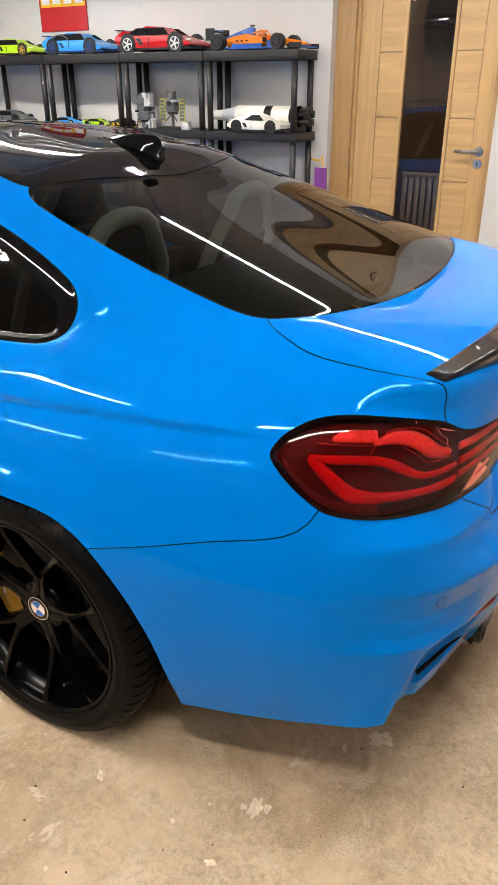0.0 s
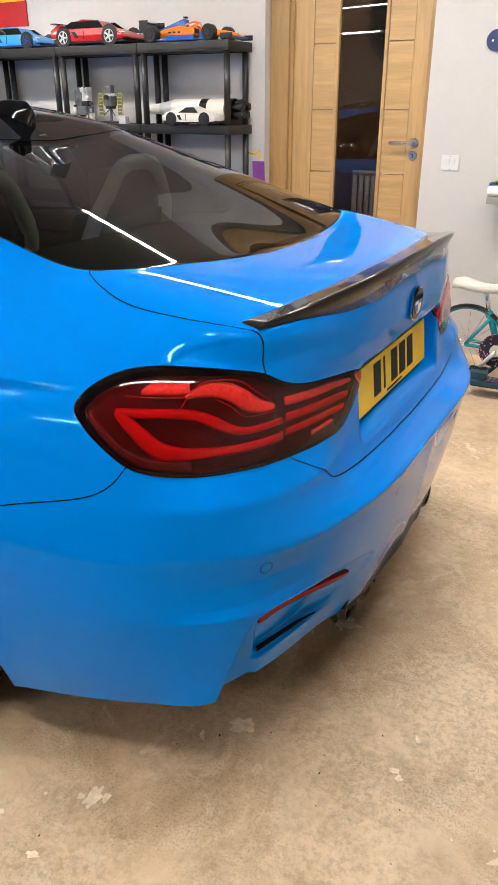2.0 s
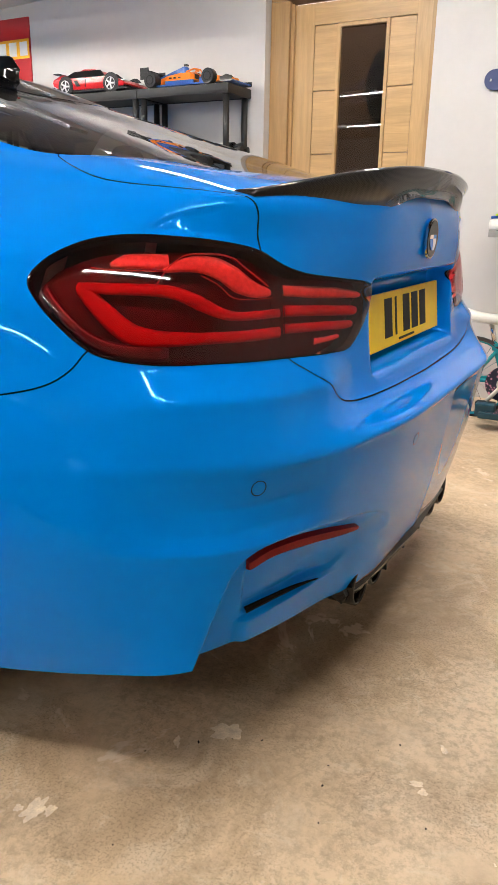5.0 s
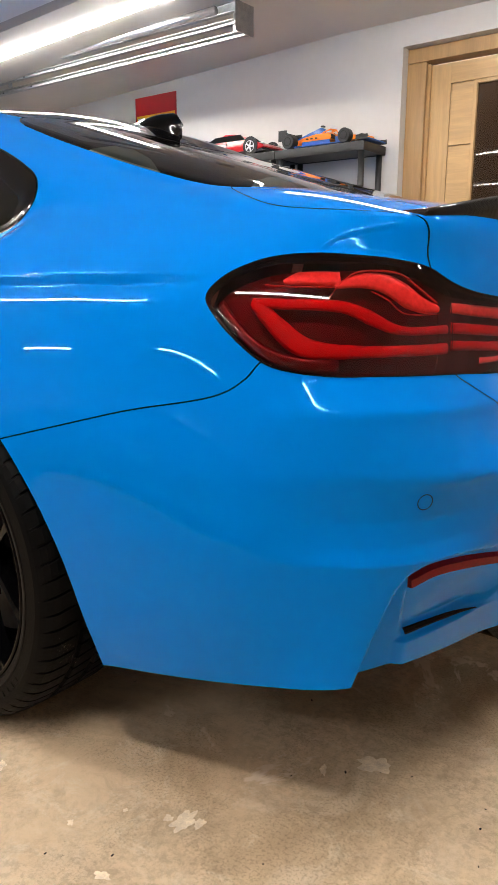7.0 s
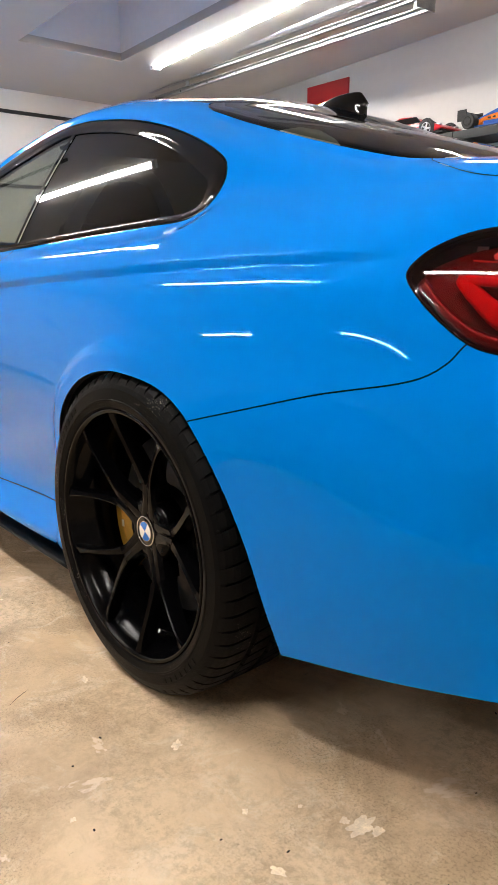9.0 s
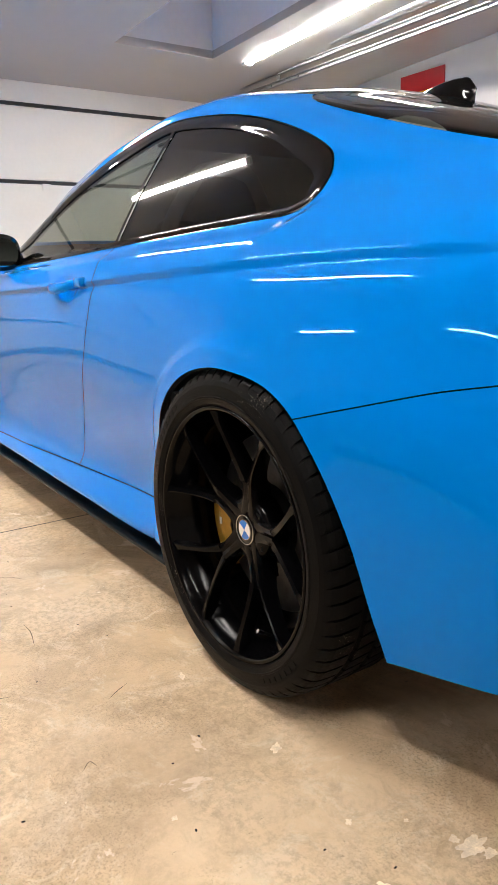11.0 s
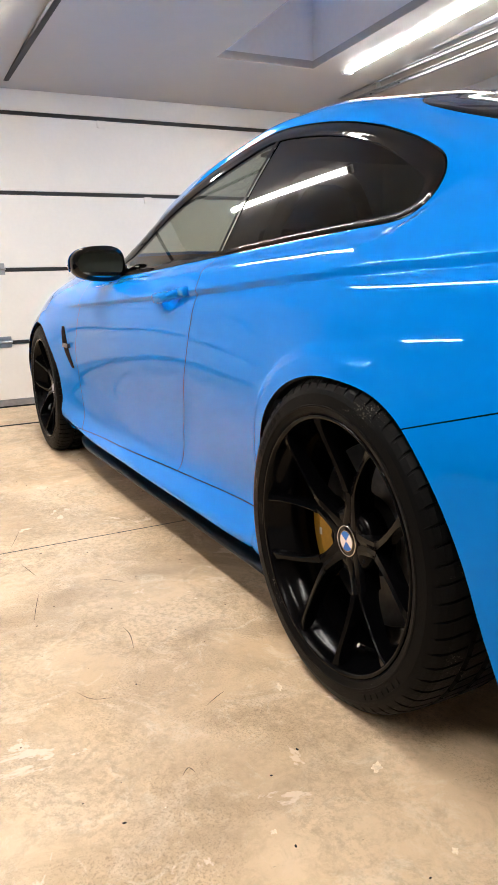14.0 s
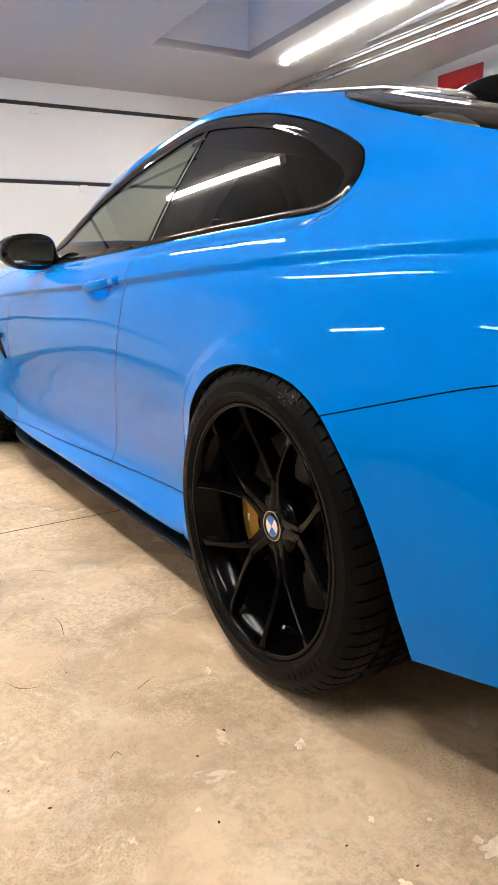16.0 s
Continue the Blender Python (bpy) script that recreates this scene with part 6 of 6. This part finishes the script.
part("stage_band", tube([(.15, 0, 0), (.20, 0, 0)], .0568, 20), INK, rocket)
part("upper_stage", tube([(-.32, 0, 0), (-.22, 0, 0)], [.034, .052], 16), TOY_SILVER, rocket)
part("capsule", tube([(-.45, 0, 0), (-.40, 0, 0), (-.32, 0, 0)], [.006, .026, .032], 14), TOY_WHITE, rocket)
for k in range(5):
    a = k * 2 * math.pi / 5
    bell = part("engine_bell", tube([(.20, .032 * math.sin(a), .032 * math.cos(a)), (.275, .040 * math.sin(a), .040 * math.cos(a))], [.010, .021], 12), TOY_TYRE, rocket)
for e in (-1, 1):
    part("stand", box(-.12 + e * .12, -.105 + e * .12, -.05, .05, -.085, -.05), TOY_TYRE, rocket)

# model space station with gold panels, and small figures as plain shapes
station = tagged(empty("model_space_station", -1.80, 2.38, MIDDLE), "grey model space probe with yellow panels", "model spacecraft")
part("base_plate", box(-.10, .10, -.05, .05, 0, .012), TOY_TYRE, station)
part("mast", tube([(0, 0, .01), (0, 0, .12)], .009), TOY_GREY, station)
part("core", box(-.03, .03, -.03, .03, .10, .16, .006), TOY_GREY, station)
part("dish", disc((0, 0, .16), (0, -.3, 1), .035, .012, 16, bevel=.012), TOY_SILVER, station)
part("head_module", box(-.022, .022, -.02, .02, .175, .22, .005), TOY_GREY, station)
for e in (-1, 1):
    panel = part("solar_panel", box(e * .075 - .02, e * .075 + .02, -.003, .003, .045, .175, .001), TOY_OCHRE, station)
    for k in range(6):
        part("panel_cell", box(e * .075 - .0155, e * .075 + .0155, -.0042, -.003, .050 + k * .0205, .066 + k * .0205), TOY_GREY, panel)
    part("arm", tube([(0, 0, .13), (e * .06, 0, .13)], .004, 6), TOY_GREY, station)
    part("strut", tube([(0, 0, .09), (e * .045, -.02, .045)], .003, 6), TOY_TYRE, station)
part("collar", disc((0, 0, .085), (0, 0, 1), .034, .016, 16), TOY_TYRE, station)
part("lens_hood", tube([(0, -.03, .15), (0, -.045, .15)], .014, 12), TOY_TYRE, station)
lander = tagged(empty("model_lander", -1.99, 2.36, MIDDLE), "white and grey model lander on the shelf", "model spacecraft")
for k, (dx, z0, z1, hw, m) in enumerate(((-.03, .10, .20, .028, TOY_GREY), (.02, .13, .21, .024, TOY_SILVER), (0, .05, .10, .04, TOY_GREY), (-.05, .0, .07, .018, TOY_WHITE), (.04, .0, .06, .02, TOY_WHITE))):
    part("module", box(dx - hw, dx + hw, -hw, hw, z0, z1, .006), m, lander)
bits = random.Random(7)
for k in range(26):
    m = (TOY_GREY, TOY_SILVER, TOY_TYRE, TOY_GOLD, TOY_WHITE, TOY_GREY)[k % 6]
    x, y, z, a = bits.uniform(-.07, .06), bits.uniform(-.04, .02), bits.uniform(.02, .20), bits.uniform(.006, .013)
    part("fitting", box(x - a, x + a * bits.uniform(.6, 1.5), y - a, y + a, z, z + a * bits.uniform(.8, 2.4), .002), m, lander)
for e in (-1, 1):
    for y in (-.045, .035):
        part("leg", tube([(e * .03, y * .4, .10), (e * .06, y, .004)], .004, 6), TOY_GREY, lander)
        part("foot_pad", disc((e * .06, y, 0), (0, 0, 1), .012, .005, 10), TOY_GREY, lander)
tagged(part("model_block", box(-1.70, -1.645, 2.32, 2.36, MIDDLE, MIDDLE + .045, .006), TOY_SILVER), "small grey model stand on the shelf", "model stand")

# sign above the racks: a red square with plain lettering-like shapes
sign = tagged(part("wall_sign", box(-2.995, -2.582, WALL_Y - .012, WALL_Y, 1.81, 2.205, .002), SIGN_RED), "red square wall sign with a white and yellow emblem", "sign")
for k in range(4):
    x = -2.975 + k * .098
    part("emblem_edge", box(x - .004, x + .092, WALL_Y - .0142, WALL_Y - .0120, 1.955, 2.075, .001), SIGN_YELLOW, sign)
    part("emblem_shape", box(x + .010, x + .078, WALL_Y - .0165, WALL_Y - .0142, 1.972, 2.058, .001), BADGE_WHITE, sign)

# a purple strip tied to the end of the racks
tag = tagged(part("purple_bag", loft([[(-.845 + .004 * k, 2.50, 1.02 - .13 * k), (-.765 + .004 * k, 2.49, 1.02 - .13 * k), (-.765 + .004 * k, 2.505, 1.02 - .13 * k), (-.845 + .004 * k, 2.515, 1.02 - .13 * k)] for k in range(4)]), PURPLE), "purple paper strip tied to the shelf unit", "paper strip")
part("ribbon", tube([(-.865, 2.5, 1.07), (-.82, 2.495, 1.06), (-.80, 2.5, 1.085), (-.79, 2.5, 1.03)], .006, 6), TOY_YELLOW, tag)
part("cord", tube([(-.89, 2.5, 1.075), (-.84, 2.5, 1.06)], .004, 6), INK, tag)


# ---- child's bicycle and scooter by the wall ----
bike = tagged(empty("bicycle", .70, 2.12, 0), "teal child's bicycle with a white saddle", "bicycle")
def bike_wheel(name, x, z, r, m):
    w = part(name, lathe([(r - .012, .02), (r, .012), (r + .004, 0), (r, -.012), (r - .012, -.02)], (x, 0, z), 40), TOY_TYRE, bike, smooth=True)
    part("wheel_rim", lathe([(r - .012, .012), (r - .022, .010), (r - .022, -.010), (r - .012, -.012)], (x, 0, z), 40), m, w, smooth=True)
    for k in range(14):
        a = 2 * math.pi * k / 14
        part("wheel_spoke", tube([(x, 0, z), (x + (r - .02) * math.sin(a), 0, z + (r - .02) * math.cos(a))], .0012, 4), CHROME, w)
    part("wheel_hub", tube([(x, -.03, z), (x, .03, z)], .014, 10), CHROME, w)
bike_wheel("rear_wheel", -.06, .20, .20, TEAL)
bike_wheel("front_wheel", .66, .20, .20, TEAL)
saddle = part("saddle", loft([[(x, -hw, z - .03), (x, -hw * .9, z), (x, 0, z + .012), (x, hw * .9, z), (x, hw, z - .03), (x, 0, z - .04)] for x, hw, z in ((-.16, .05, .515), (-.12, .075, .525), (-.05, .07, .51), (.02, .035, .503), (.08, .022, .507), (.11, .012, .505))]), TOY_WHITE, bike, smooth=True)
part("seat_post", tube([(0, 0, .49), (.035, 0, .36)], .012, 10), CHROME, bike, smooth=True)
part("seat_clamp", tube([(.032, 0, .375), (.04, 0, .345)], .019, 10), TEAL, bike)
part("seat_tube", tube([(.035, 0, .37), (.10, 0, .19)], .017, 10), TEAL, bike, smooth=True)
part("top_tube", tube([(.05, 0, .335), (.25, 0, .30), (.50, 0, .44)], .018, 10), TEAL, bike, smooth=True)
part("down_tube", tube([(.10, 0, .19), (.30, 0, .24), (.52, 0, .40)], .019, 10), TEAL, bike, smooth=True)
part("fork", tube([(.50, 0, .50), (.56, 0, .36), (.66, -.045, .20)], .014, 8), TEAL, bike, smooth=True)
part("handlebar", tube([(.46, -.22, .62), (.50, -.06, .58), (.50, .06, .58), (.46, .22, .62)], .011, 8), CHROME, bike, smooth=True)
for e in (-1, 1):
    part("seat_stay", tube([(.045, e * .02, .34), (-.06, e * .05, .20)], .009, 8), TEAL, bike, smooth=True)
    part("chain_stay", tube([(.10, e * .02, .19), (-.06, e * .05, .20)], .010, 8), TEAL, bike, smooth=True)
guard = part("chain_guard", disc((.10, -.045, .19), (0, -1, 0), .085, .012, 40), FLORAL, bike, "dark chain guard with small pink flowers")
part("guard_hub", disc((.10, -.057, .19), (0, -1, 0), .030, .006, 24), TOY_WHITE, guard)
part("crank", tube([(.10, -.07, .19), (.035, -.085, .105)], .010, 8), TOY_WHITE, bike, smooth=True)
part("pedal", box(-.01, .08, -.13, -.07, .085, .105, .006), INK, bike)
scoot = tagged(empty("scooter", .86, 1.92, 0), "child's scooter with teal deck and pink wheels", "scooter")
part("deck", box(-.13, .40, -.05, .05, .055, .085, .01), TEAL_DARK, scoot)
part("grip_tape", box(-.10, .30, -.04, .04, .0852, .0872), FLORAL, scoot)
for x in (.10, .42):
    w = part("wheel", tube([(x, -.018, .05), (x, .018, .05)], .05, 24), TOY_MINT, scoot)
    part("wheel_core", disc((x, -.019, .05), (0, -1, 0), .036, .002, 24), TOY_PINK, w)
part("steering_post", tube([(.42, 0, .06), (.38, 0, .62)], .014, 10), TEAL_DARK, scoot, smooth=True)
part("bar", tube([(.38, -.14, .62), (.38, .14, .62)], .012, 8), TOY_PINK, scoot, smooth=True)
part("stub", box(-.15, -.06, -.03, .03, .06, .12, .008), TEAL_DARK, scoot)

# grit on the floor
rnd = random.Random(4)
bm = bmesh.new()
for k in range(260):
    x, y = rnd.uniform(-2.6, 2.2), rnd.uniform(-2.4, -.4)
    if -.5 < x < .5 and y > -1.0:
        continue
    r = rnd.uniform(.0008, .0022)
    bmesh.ops.create_icosphere(bm, subdivisions=1, radius=1, matrix=Matrix.Translation((x, y, r * .4)) @ Matrix.Rotation(rnd.random() * 3, 4, "Z") @ Matrix.Diagonal((r * rnd.uniform(1, 2.4), r, r * .6, 1)))
tagged(part("grit", bm, INK), "dark grit scattered on the concrete", "grit", kind="stuff")

# thin scuffs dragged across the concrete
bm = bmesh.new()
for marks in (((-1.284, -1.362), (-1.374, -1.331), (-1.447, -1.307)), ((-1.122, -1.358), (-1.059, -1.346), (-0.996, -1.336)), ((-0.866, -1.351), (-0.781, -1.376), (-0.688, -1.400)), ((-0.092, -1.169), (-0.110, -1.142), (-0.126, -1.111)), ((-0.538, -1.209), (-0.482, -1.206), (-0.407, -1.220)), ((0.091, -1.297), (0.072, -1.276), (0.089, -1.270)), ((-0.282, -1.391), (-0.237, -1.367), (-0.221, -1.329)), ((-0.866, -1.190), (-0.851, -1.152), (-0.803, -1.115))):
    pts = curve2(marks, 6)
    for i in range(len(pts) - 1):
        d = pts[i + 1] - pts[i]
        k = np.array((-d[1], d[0])) / max(np.linalg.norm(d), 1e-6) * .0011 * math.sin(math.pi * (i + .5) / len(pts))
        bm.faces.new([bm.verts.new((q[0], q[1], .0008)) for q in (pts[i] - k, pts[i + 1] - k, pts[i + 1] + k, pts[i] + k)])
bmesh.ops.recalc_face_normals(bm, faces=bm.faces)
tagged(part("scuff_marks", bm, SCUFF), "thin dark scuffs on the concrete", "scuffs", kind="stuff")


# pale spots of spilt plaster on the concrete, each a thin ragged patch
drops = random.Random(12)
bm = bmesh.new()


def spot(x, y, r, stretch=1.0):
    """A thin patch with an uneven outline round (x, y)."""
    phase, lobes, turned = drops.random() * 6.3, drops.choice((3, 4, 5)), drops.random() * 3.1
    rim = []
    for k in range(28):
        a = 2 * math.pi * k / 28
        q = r * (1 + .17 * math.sin(lobes * a + phase) + .12 * math.sin(7 * a - phase) + drops.uniform(-.12, .12))
        u, v = q * math.cos(a) * stretch, q * math.sin(a) / stretch
        rim.append(bm.verts.new((x + u * math.cos(turned) - v * math.sin(turned), y + u * math.sin(turned) + v * math.cos(turned), .0002)))
    mid = bm.verts.new((x, y, .0009))
    for k in range(28):
        bm.faces.new((mid, rim[k], rim[(k + 1) % 28]))


for x, y, r, stretch in ((.597, -.879, .020, 1.35), (.622, -.868, .010, 1.2), (.572, -.890, .008, 1.0), (.778, -.556, .026, 1.15), (.711, -.626, .009, 1.6), (.452, -.997, .006, 1.2), (.577, -1.039, .010, 1.3), (.502, -.921, .004, 1.0), (1.135, -.510, .009, 1.3), (1.150, -.524, .008, 1.0), (1.155, -.400, .008, 1.5), (.236, -.982, .011, 1.3), (-.082, -1.002, .009, 1.5), (.284, -1.218, .005, 1.1)):
    spot(x, y, r, stretch)
for k in range(60):
    x, y = drops.uniform(-2.4, 1.8), drops.uniform(-1.9, -.2)
    if y < -.95 or x > .95:
        spot(x, y, drops.uniform(.0012, .0045), drops.uniform(.8, 1.5))
bmesh.ops.recalc_face_normals(bm, faces=bm.faces)
for f in bm.faces:
    if f.normal.z < 0:
        f.normal_flip()
tagged(part("plaster_spots", bm, PLASTER), "pale spots of spilt plaster on the concrete", "plaster spots", kind="stuff")
